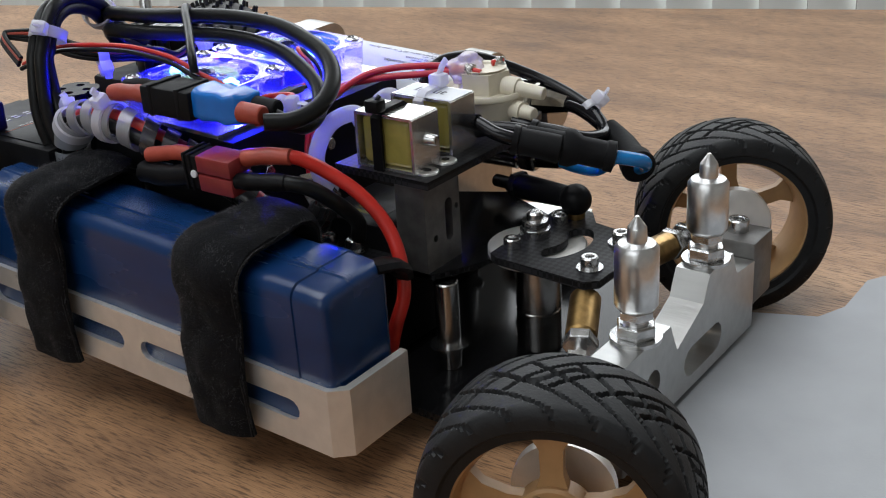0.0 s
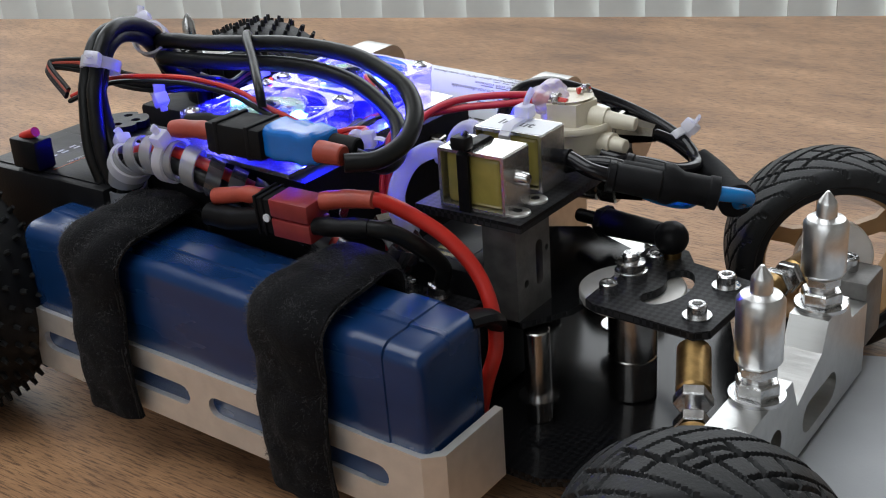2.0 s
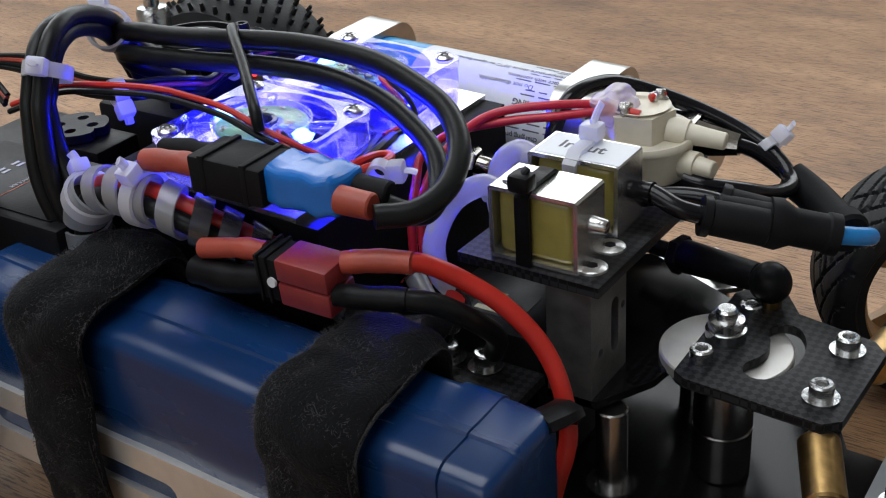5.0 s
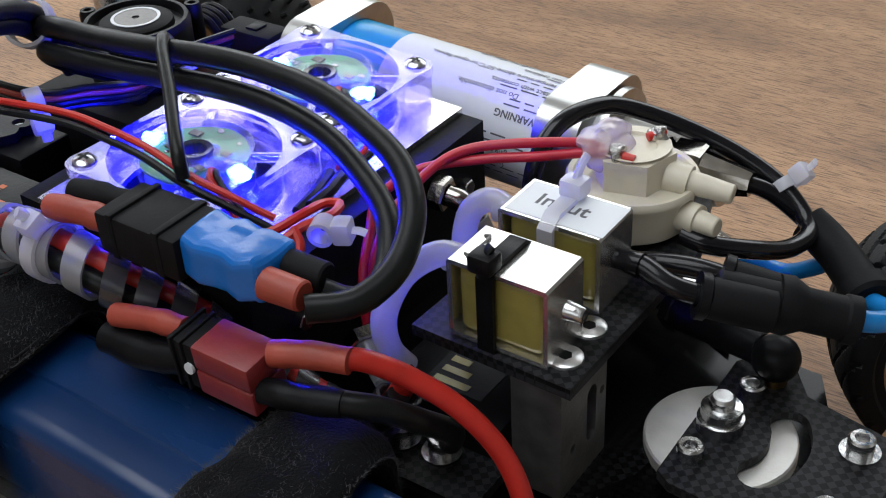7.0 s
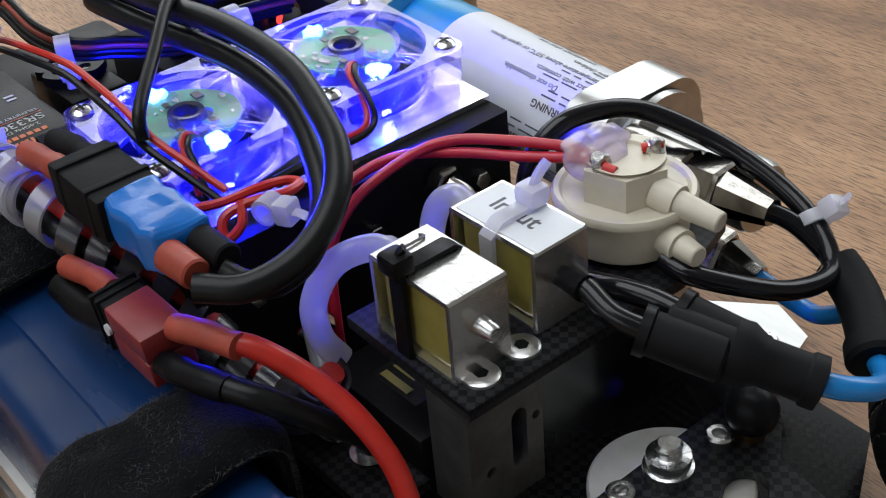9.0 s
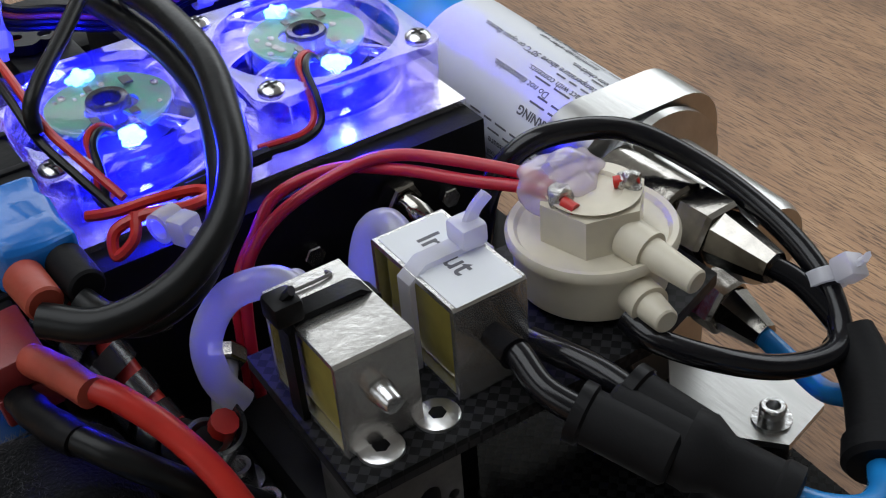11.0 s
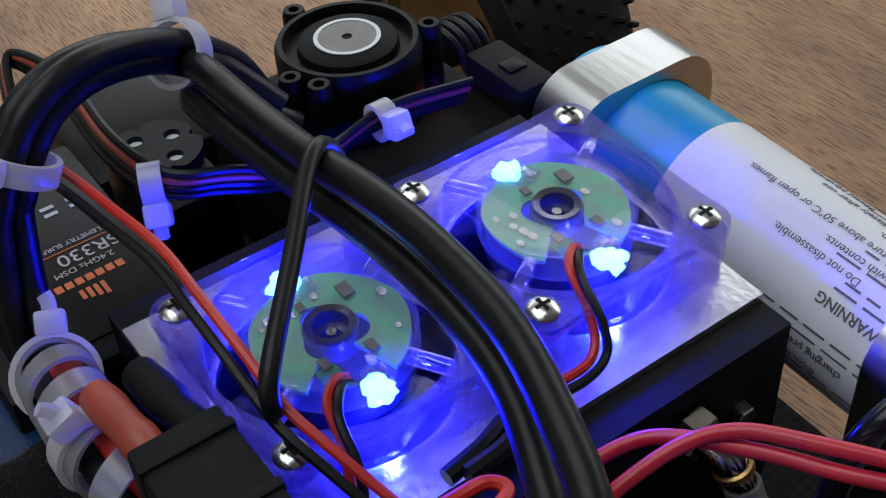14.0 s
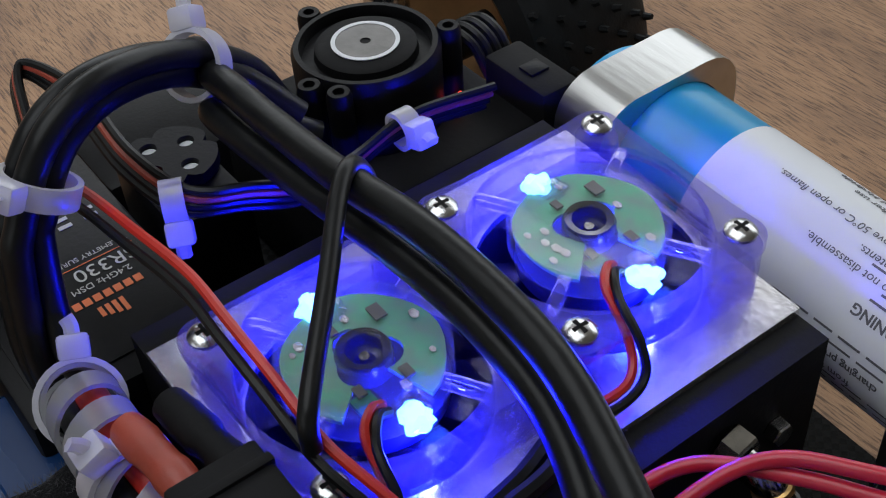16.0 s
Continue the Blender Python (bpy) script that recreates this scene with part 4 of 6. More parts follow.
# ---- valve bracket, valves and pump ----
def bracket():
    o = thing("valve_bracket", (0.076, 0.0, 0.043), "black carbon fibre valve shelf on a grey metal block", "bracket")
    bm = B()
    slab(bm, [(0.0575, -0.0245), (0.0935, -0.0255), (0.0945, 0.0280), (0.0880, 0.0480), (0.0600, 0.0480)], 0.0710, 0.0735)
    part("shelf", bm, CARBON, o)
    bm = B()
    yz = [(-0.0243, 0.0412), (-0.0065, 0.0412), (-0.0065, 0.0710), (-0.0243, 0.0710)]
    slab(bm, yz, 0.0800, 0.0910, [[(y, z) for z, y in slot2(0.050, 0.064, -0.0142, -0.0105)], ring2(-0.0195, 0.053, 0.0012, 10), ring2(-0.0082, 0.060, 0.0010, 10)], Matrix(((0, 0, 1, 0), (1, 0, 0, 0), (0, 1, 0, 0), (0, 0, 0, 1))))
    part("block", bm, DULL, o, "grey metal block with slot and holes")
    bm = B()
    slab(bm, [(0.045, -0.022), (0.079, -0.022), (0.080, -0.0243), (0.092, -0.0243), (0.100, -0.010), (0.106, 0.030), (0.075, 0.045), (0.045, 0.030)], 0.0410, 0.0430)
    part("lower_plate", bm, CARBON_GLOSS, o)
    for x, y in ((0.0882, -0.0180), (0.0876, -0.0078)):
        bm = B()
        lathe(bm, (x, y, 0.0735), (x, y, 1), [(0.0036, 0), (0.0035, 0.0005), (0.0030, 0.0008), (0, 0.0008)], 24)
        screw = part("countersunk_screw", bm, POST, o)
        bm = B()
        slab(bm, ring2(x, y, 0.0014, 6), 0.0743, 0.07436)
        part("hex_socket", bm, BLACK, screw)
    return o


def valve(x0, x1, y0, y1, label, barb):
    z0, z1 = 0.0755, 0.0930
    o = thing("solenoid_valve", ((x0 + x1) / 2, (y0 + y1) / 2, z0), label, "valve", "valves on the shelf")
    bm = B()
    # bent steel yoke: top, both ends, bottom
    t = 0.0010
    slab(bm, [(x0, z0), (x1, z0), (x1, z1 - 0.0005), (x1 - 0.0005, z1), (x0 + 0.0005, z1), (x0, z1 - 0.0005)], -y1, -y0, [[(x0 + t, z0 + t), (x1 - t, z0 + t), (x1 - t, z1 - t), (x0 + t, z1 - t)]], Matrix(((1, 0, 0, 0), (0, 0, -1, 0), (0, 1, 0, 0), (0, 0, 0, 1))))
    part("yoke", bm, PLATE, o, "bright bent metal yoke")
    bm = B()
    box(bm, x0 + 0.0016, x1 - 0.0016, y0 + 0.0008, y1 - 0.0008, z0 + t, z1 - t, 0.002, 3)
    part("coil", bm, YELLOW, o, "coil wrapped in yellow tape")
    if barb:
        bm = B()
        sweep(bm, [(x0 + 0.0022, y0 + 0.0030, z1 + 0.0001), (x0 + 0.0036, y0 + 0.0032, z1 + 0.0004), (x0 + 0.0036, y1 - 0.0034, z1 + 0.0004), (x0 + 0.0022, y1 - 0.0032, z1 + 0.0001)], 0.00028, 6, 4)
        part("bent_tab", bm, DULL, o)
    ym, zm = (y0 + y1) / 2, z0 + 0.0098
    bm = B()
    if barb:
        rod(bm, (x1, ym, zm), (x1 + 0.0040, ym, zm), 0.0021, 0.0016, cham=0.0003)
        part("outlet", bm, STEEL, o)
    else:
        rod(bm, (x1, ym, zm), (x1 + 0.0055, ym, zm), 0.0020, 0.0026)
        part("outlet", bm, GLOSS_BLACK, o)
    bm = B()
    rod(bm, (x0, ym, zm + 0.003), (x0 - 0.0040, ym, zm + 0.003), 0.0030)
    part("inlet", bm, HOSE, o, "milky plastic inlet stub")
    return o


def pump():
    cx, cy = 0.0755, 0.0285
    o = thing("pressure_regulator", (cx, cy, 0.0737), "cream plastic regulator with hose stubs and soldered wires", "regulator")
    bm = B()
    lathe(bm, (cx, cy, 0.0737), (cx, cy, 1), [(0, 0), (0.0120, 0), (0.0126, 0.0006), (0.0134, 0.0085), (0.0142, 0.0090), (0.0143, 0.0100), (0.0138, 0.0108), (0.0128, 0.0106), (0.0122, 0.0098), (0, 0.0098)], 64)
    part("base", bm, CREAM, o)
    bm = B()
    hexa = [(cx + 0.0090 * math.cos(a), cy + 0.0090 * math.sin(a)) for a in (math.pi / 3 * k + 0.25 for k in range(6))]
    slab(bm, hexa, 0.0834, 0.0905)
    part("upper_body", bm, CREAM, o)
    bm = B()
    lathe(bm, (cx, cy, 0.0905), (cx, cy, 1), [(0.0070, 0), (0.0078, 0.0008), (0.0050, 0.0010), (0.0046, 0.0004), (0, 0.0004)], 40)
    part("top_ring", bm, CREAM, o)
    for z, l, k, d in ((0.0862, 0.0125, 0, (1, 0.12, -0.10)), (0.0785, 0.0060, 1, (1, -0.12, 0))):
        d = Vector(d).normalized()
        p = Vector((cx, cy, z)) + d * (0.0075 if k == 0 else 0.0115)
        bm = B()
        rod(bm, p, p + d * 0.0050, 0.0034, seg=24)
        rod(bm, p + d * 0.0045, p + d * (0.0050 + l * 0.75), 0.0026, 0.0021, seg=24, cham=0.0003)
        part("hose_stub", bm, CREAM, o)
    for sx, sy in ((-0.0010, -0.0058), (0.0030, 0.0050)):
        p = Vector((cx + sx, cy + sy, 0.0917))
        bm = B()
        bmesh.ops.create_icosphere(bm, subdivisions=3, radius=0.0020, matrix=Matrix.Translation(p))
        for v in bm.verts:
            v.co += (v.co - p) * 0.5 * noise.noise(v.co * 700)
        part("solder_joint", bm, SOLDER, o)
    for a, b in (((0.0005, -0.0062, 0.0915), (0.0030, -0.0058, 0.0912)), ((0.0015, 0.0030, 0.0918), (0.0040, 0.0062, 0.0925))):
        bm = B()
        rod(bm, Vector((cx, cy, 0)) + Vector(a), Vector((cx, cy, 0)) + Vector(b), 0.0010, seg=10)
        part("wire_end", bm, RED_WIRE, o, "red wire end")
    bm = B()
    p = Vector((cx - 0.0052, cy - 0.002, 0.0908))
    bmesh.ops.create_icosphere(bm, subdivisions=4, radius=0.0062, matrix=Matrix.Translation(p) @ Matrix.Diagonal((0.8, 1.15, 0.72, 1)))
    for v in bm.verts:
        v.co += (v.co - p) * 0.45 * noise.noise(v.co * 330)
    part("glue_blob", bm, GLUE, o, "milky blob of hot glue")
    return o


group_at((0, 0, 0.0018))
bracket()
group_at((0.0005, 0, 0))
valve(0.0650, 0.0868, -0.0230, -0.0100, "small boxy solenoid valve with bright metal yoke and black cable tie", True)
valve(0.0640, 0.0868, -0.0035, 0.0095, "small boxy solenoid valve marked on top, with white cable tie", False)
group_at((0.0012, 0.0020, 0.0028))
pump()
group_at()


# ---- small parts round the valves ----
def tie(at, way, r, head, label, mat=None, width=0.0026, tail=0.0025):
    """A cable tie: a band round a bundle that runs along way, its head on the side of head."""
    m = mat or NYLON
    at, way, head = Vector(at), Vector(way).normalized(), Vector(head)
    head = (head - way * head.dot(way)).normalized()
    side = way.cross(head)
    o = thing("cable_tie", at, label, "cable tie", "cable ties")
    bm = B()
    lathe(bm, at - way * width / 2, at + way, [(r, 0), (r + 0.0009, 0), (r + 0.0009, width), (r, width)], 28, close=True)
    part("band", bm, m, o)
    bm = B()
    box(bm, -0.0024, 0.0024, -0.0022, 0.0022, 0, 0.0040, 0.0007)
    rot = Matrix((side, way, head)).transposed().to_4x4()
    turn(bm, bm.verts, Matrix.Translation(at + head * (r + 0.0003)) @ rot)
    part("head", bm, m, o)
    bm = B()
    p = at + head * (r + 0.0040)
    sweep(bm, [p - head * 0.001, p + head * tail * 0.5, p + head * tail + side * 0.0006], 0.0012, 6, 3, 0.5)
    part("tail", bm, m, o)
    return o


def fittings():
    # regulator screwed beside the bottle's neck, with its nuts
    o = thing("gas_regulator", (0.065, 0.053, 0.068), "polished metal gas regulator with dark hex nuts", "regulator")
    bm = B()
    rod(bm, (0.0560, 0.0530, 0.0755), (0.0745, 0.0535, 0.0755), 0.0076, seg=32, cham=0.0006)
    part("body", bm, NICKEL, o)
    hexnut(o, (0.0745, 0.0540, 0.0765), (0.0825, 0.0545, 0.0765), 0.0066, mat=NICKEL)
    bm = B()
    rod(bm, (0.0825, 0.0545, 0.0765), (0.0940, 0.0550, 0.0765), 0.0052, 0.0030, seg=8)
    part("cone_nut", bm, NICKEL, o)
    bm = B()
    rod(bm, (0.0560, 0.0600, 0.0540), (0.0700, 0.0630, 0.0530), 0.0062, seg=24, cham=0.0006)
    part("lower_body", bm, NICKEL, o)
    hexnut(o, (0.0700, 0.0635, 0.0530), (0.0770, 0.0640, 0.0525), 0.0062, mat=NICKEL)
    bm = B()
    rod(bm, (0.0770, 0.0640, 0.0525), (0.0860, 0.0640, 0.0515), 0.0048, 0.0028, seg=8)
    part("cone_nut", bm, NICKEL, o)
    # steel plate in front of it
    group_at((-0.0150, 0.0165, -0.0175))
    o = thing("steel_plate", (0.095, 0.055, 0.045), "small bright steel plate with a bolt, edge cut at angles", "plate")
    bm = B()
    slab(bm, [(0.072, 0.051), (0.093, 0.0675), (0.105, 0.0625), (0.1085, 0.049), (0.099, 0.0410), (0.085, 0.040)], 0.0445, 0.0460)
    part("sheet", bm, ALU, o)
    bolt(o, 0.1015, 0.0515, 0.0460, 0.0027, 0.0032)
    for x, y in ((0.098, 0.058), (0.080, 0.050)):
        bm = B()
        rod(bm, (x, y, 0.0297), (x, y, 0.0445), 0.0032)
        part("standoff", bm, CHROME, o)
    group_at()
    # fork joiners of the hoses
    o = thing("hose_fork", (0.116, 0.013, 0.074), "black plastic fork joining two black hoses into one", "hose joiner")
    bm = B()
    for a, b in (((0.1045, 0.0060, 0.0806), (0.1165, 0.0125, 0.0774)), ((0.1055, 0.0145, 0.0800), (0.1170, 0.0178, 0.0772))):
        rod(bm, a, b, 0.0041, 0.0044, seg=24, cham=0.0006)
    rod(bm, (0.1050, 0.0102, 0.0803), (0.1168, 0.0152, 0.0773), 0.0040, 0.0046, seg=24, cham=0.0006)
    part("inlet", bm, BLACK_MATT, o)
    bm = B()
    a, b = Vector((0.1150, 0.0150, 0.0775)), Vector((0.1300, 0.0225, 0.0737))
    lathe(bm, a, b, [(0, 0), (0.0058, 0.0004), (0.0060, 0.003), (0.0044, 0.0062), (0.0044, 0.0135), (0.0049, 0.0140), (0.0049, 0.0165), (0.0030, 0.0170), (0, 0.0170)], 28)
    part("outlet", bm, BLACK_MATT, o)
    for c, d in (((0.1045, 0.0060, 0.0806), (0.012, 0.0065, -0.0032)), ((0.1055, 0.0145, 0.0800), (0.0115, 0.0033, -0.0028))):
        c, d = Vector(c), Vector(d).normalized()
        bm = B()
        lathe(bm, c - d * 0.0012, c + d, [(0.0024, 0), (0.0047, 0), (0.0047, 0.0018), (0.0041, 0.0022)], 24)
        part("collar", bm, BLACK, o)
    o = thing("hose_elbow", (0.116, 0.055, 0.060), "black rubber hose elbow", "hose joiner")
    bm = B()
    sweep(bm, [(0.1060, 0.0605, 0.0672), (0.1105, 0.0590, 0.0655), (0.1160, 0.0555, 0.0640), (0.1240, 0.0480, 0.0622)], 0.0046, 18, 6)
    part("sleeve", bm, BLACK_MATT, o)
    bm = B()
    lathe(bm, (0.1225, 0.0495, 0.0626), (0.1265, 0.0455, 0.0616), [(0.0046, 0), (0.0056, 0.0002), (0.0058, 0.0040), (0.0050, 0.0050), (0, 0.0050)], 28)
    part("end_cap", bm, BLACK_MATT, o)
    g = "hoses"
    cable("black_hose", [(0.0872, 0.0030, 0.0853), (0.0925, 0.0035, 0.0850), (0.0990, 0.0035, 0.0825), (0.1060, 0.0068, 0.0802)], 0.0022, GLOSS_BLACK, "glossy black hose from the marked valve", "hose", g, 14)
    cable("black_hose", [(0.0860, 0.0110, 0.0790), (0.0930, 0.0110, 0.0812), (0.1000, 0.0130, 0.0812), (0.1070, 0.0150, 0.0796)], 0.0022, GLOSS_BLACK, "glossy black hose into the fork", "hose", g, 14)
    cable("black_hose", [(0.0555, 0.0225, 0.0740), (0.0560, 0.0250, 0.0860), (0.0575, 0.0320, 0.0925), (0.0600, 0.0430, 0.0925), (0.0640, 0.0520, 0.0895), (0.0760, 0.0590, 0.0840), (0.0890, 0.0620, 0.0785), (0.0995, 0.0615, 0.0735), (0.1065, 0.0580, 0.0690), (0.1085, 0.0525, 0.0685), (0.1070, 0.0430, 0.0705), (0.1030, 0.0330, 0.0750), (0.0960, 0.0268, 0.0775), (0.0905, 0.0262, 0.0785)], 0.0021, GLOSS_BLACK, "glossy black hose in a wide loop above the regulator", "hose", g, 14)
    cable("black_hose", [(0.0920, 0.0550, 0.0765), (0.0965, 0.0575, 0.0745), (0.1010, 0.0590, 0.0715), (0.1065, 0.0600, 0.0672)], 0.0020, GLOSS_BLACK, "glossy black hose from the gas regulator", "hose", g, 12)
    cable("blue_hose", [(0.0850, 0.0640, 0.0515), (0.0930, 0.0635, 0.0505), (0.1020, 0.0610, 0.0520), (0.1085, 0.0580, 0.0570), (0.1130, 0.0560, 0.0615)], 0.0020, BLUE_TUBE, "bright blue hose from the lower nut", "hose", g, 14)
    cable("blue_hose", [(0.1290, 0.0220, 0.0740), (0.1325, 0.0250, 0.0730), (0.1345, 0.0310, 0.0705), (0.1315, 0.0390, 0.0660), (0.1260, 0.0462, 0.0618)], 0.0022, BLUE_TUBE, "short blue hose between fork and elbow", "hose", g, 14)
    cable("clear_hose", [(0.0642, -0.0165, 0.0883), (0.0615, -0.0195, 0.0905), (0.0575, -0.0255, 0.0880), (0.0550, -0.0295, 0.0800), (0.0555, -0.0295, 0.0720), (0.0575, -0.0270, 0.0665)], 0.0026, HOSE, "milky silicone hose looping from a valve", "hose", g, 16)
    cable("clear_hose", [(0.0632, 0.0030, 0.0883), (0.0585, 0.0030, 0.0895), (0.0545, 0.0015, 0.0860), (0.0535, 0.0000, 0.0780), (0.0560, -0.0010, 0.0680)], 0.0026, HOSE, "milky silicone hose behind the marked valve", "hose", g, 16)
    tie((0.0990, 0.0615, 0.0737), (0.7, -0.3, -0.45), 0.0030, (0.2, 0.5, 1.0), "white nylon cable tie on the hose loop")
    o = thing("hose_barb", (0.048, -0.026, 0.060), "small cloudy plastic hose barb behind the clear hose", "hose joiner")
    bm = B()
    rod(bm, (0.0450, -0.0245, 0.0655), (0.0530, -0.0290, 0.0615), 0.0026, 0.0020, seg=16, cham=0.0004)
    part("barb", bm, SPIRAL, o)
    hexnut(o, (0.0430, -0.0234, 0.0665), (0.0455, -0.0248, 0.0652), 0.0040, mat=NICKEL)
    o = thing("elbow_fitting", (0.0325, 0.0200, 0.070), "nickel-plated elbow fitting on the fuel cell's side", "fitting")
    hexnut(o, (0.0325, 0.0185, 0.0755), (0.0365, 0.0190, 0.0750), 0.0042, mat=NICKEL)
    bm = B()
    sweep(bm, [(0.0365, 0.0190, 0.0750), (0.0395, 0.0195, 0.0742), (0.0415, 0.0205, 0.0715), (0.0425, 0.0212, 0.0690)], 0.0026, 14, 6)
    part("elbow", bm, NICKEL, o)
    bm = B()
    lathe(bm, (0.0408, 0.0202, 0.0728), (0.0420, 0.0209, 0.0700), [(0.0026, 0), (0.0032, 0.0002), (0.0032, 0.0012), (0.0027, 0.0016)], 18)
    part("collar", bm, BRASS, o)
    bm = B()
    sweep(bm, [(0.0423, 0.0211, 0.0695), (0.0440, 0.0218, 0.0650), (0.0470, 0.0220, 0.0615), (0.0520, 0.0215, 0.0600)], 0.0030, 14, 6)
    part("hose_end", bm, SPIRAL, o, "cloudy grey hose end")
    # the black tie of the first valve, the white tie of the second
    for x, y0, y1, z1, m, lab, w, hy in ((0.0745, -0.0230, -0.0100, 0.0930, BLACK, "black cable tie round a valve", 0.0036, -0.0232), (0.0757, -0.0035, 0.0095, 0.0930, NYLON, "white cable tie round a valve", 0.0034, 0.0075)):
        o = thing("cable_tie", (x, y0, 0.0737), lab, "cable tie", "cable ties")
        bm = B()
        pts = [(y0 - 0.0002, 0.0755), (y0 - 0.0002, z1 - 0.001), (y0 + 0.002, z1 + 0.0004), (y1 - 0.002, z1 + 0.0004), (y1 + 0.0002, z1 - 0.001), (y1 + 0.0002, 0.0755)]
        inn, out = [], []
        mid = Vector(((y0 + y1) / 2, 0.083))
        for y, z in pts:
            d = Vector((1 if y > mid.x else -1, 0)) if z < z1 - 0.0005 else Vector((0, 1))
            inn.append((y, z))
            out.append((y + d.x * 0.0010, z + d.y * 0.0010))
        for xx in (x - w / 2, x + w / 2):
            for y, z in inn + out:
                bm.verts.new((xx, y, z))
        bm.verts.ensure_lookup_table()
        v = bm.verts
        for k in range(5):
            bm.faces.new([v[6 + k], v[7 + k], v[19 + k], v[18 + k]])
            bm.faces.new([v[k], v[k + 1], v[7 + k], v[6 + k]])
            bm.faces.new([v[12 + k], v[18 + k], v[19 + k], v[13 + k]])
        bmesh.ops.recalc_face_normals(bm, faces=bm.faces)
        part("band", bm, m, o)
        bm = B()
        box(bm, x - 0.0026, x + 0.0026, hy - 0.0028, hy + 0.0020, z1 + 0.0008, z1 + 0.0048, 0.0009)
        part("head", bm, m, o)
        bm = B()
        long = 0.35 if m is BLACK else 1.0
        sweep(bm, [(x, hy, z1 + 0.004), (x + 0.0004, hy + 0.001 * long, z1 + 0.004 + 0.0025 * long), (x + 0.0008, hy + 0.003 * long, z1 + 0.004 + 0.0045 * long)], 0.0014, 8, 3, 0.5)
        part("tail", bm, m, o)


def lettering(text, size, mat, parent, place, bold=0.0, name="lettering"):
    """Text as a thin mesh; place maps (u, v, w) to the world."""
    cu = bpy.data.curves.new(name, "FONT")
    cu.body, cu.size, cu.extrude, cu.offset = text, size, 0.00002, bold
    ob = bpy.data.objects.new(name, cu)
    scene.collection.objects.link(ob)
    me = bpy.data.meshes.new_from_object(ob.evaluated_get(bpy.context.evaluated_depsgraph_get()))
    bpy.data.objects.remove(ob)
    bm = B()
    bm.from_mesh(me)
    bpy.data.meshes.remove(me)
    for v in bm.verts:
        v.co = place(v.co.x, v.co.y, v.co.z)
    return part(name, bm, mat, parent, flat=True)


def bottle_print():
    def at(x0, phi):
        def place(u, v, w):
            a = radians(phi) + v / CAN_R
            r = CAN_R + 0.00022 + w
            return Vector((x0 - u, CAN_Y - r * math.sin(a), CAN_Z + r * math.cos(a)))
        return place

    sleeve = next(c for c in bottle.children if c.name.startswith("label_sleeve"))
    for text, x0, phi, size, bold in (
        ("Metal Hydride", 0.0230, -34, 0.0024, 0.00004), ("immediately after use", 0.0330, -22, 0.0022, 0), ("from children.", 0.0410, -10, 0.0022, 0),
        ("temperature above 50°C or open flames.", 0.0400, 3, 0.0022, 0), ("contact with contents.", 0.0430, 16, 0.0022, 0),
        ("Do not disassemble.", 0.0330, 28, 0.0022, 0), ("WARNING", 0.0410, 47, 0.0026, 0.00006), ("charging pressure", 0.0380, 84, 0.0022, 0.00003), ("from fuel cell", 0.0330, 96, 0.0022, 0)):
        lettering(text, size, INK, sleeve, at(x0, phi), bold)
    rnd = random.Random(4)
    for phi, x0, n in ((-46, 0.030, 5), (-28, 0.044, 4), (-4, 0.044, 2), (10, 0.044, 4), (22, 0.044, 3), (34, 0.044, 3), (40, 0.040, 2), (64, 0.0, 2), (70, 0.042, 6), (77, 0.042, 5), (103, 0.042, 6), (110, 0.042, 5)):
        x = x0
        bm = B()
        for _ in range(n):
            w = rnd.uniform(0.002, 0.0055)
            q = []
            for dx in (0, w):
                for dv in (0, 0.00042):
                    a = radians(phi) + dv / CAN_R
                    q.append(bm.verts.new((x - dx, CAN_Y - (CAN_R + 0.00022) * math.sin(a), CAN_Z + (CAN_R + 0.00022) * math.cos(a))))
            bm.faces.new([q[0], q[2], q[3], q[1]])
            x -= w + 0.0012
        part("print_bar", bm, INK, sleeve, flat=True)


def valve_print():
    v = [o for o in scene.objects if o.name.startswith("solenoid_valve") and not o.parent][1]
    bm = B()
    box(bm, 0.0652, 0.0867, -0.0028, 0.0088, 0.09302, 0.09312)
    part("paper_label", bm, LABEL, v, "white paper label")
    lettering("Input", 0.0056, INK, v, lambda u, w, h: Vector((0.0690 + u, 0.0016 + w, 0.09316 + h)), 0.00008)


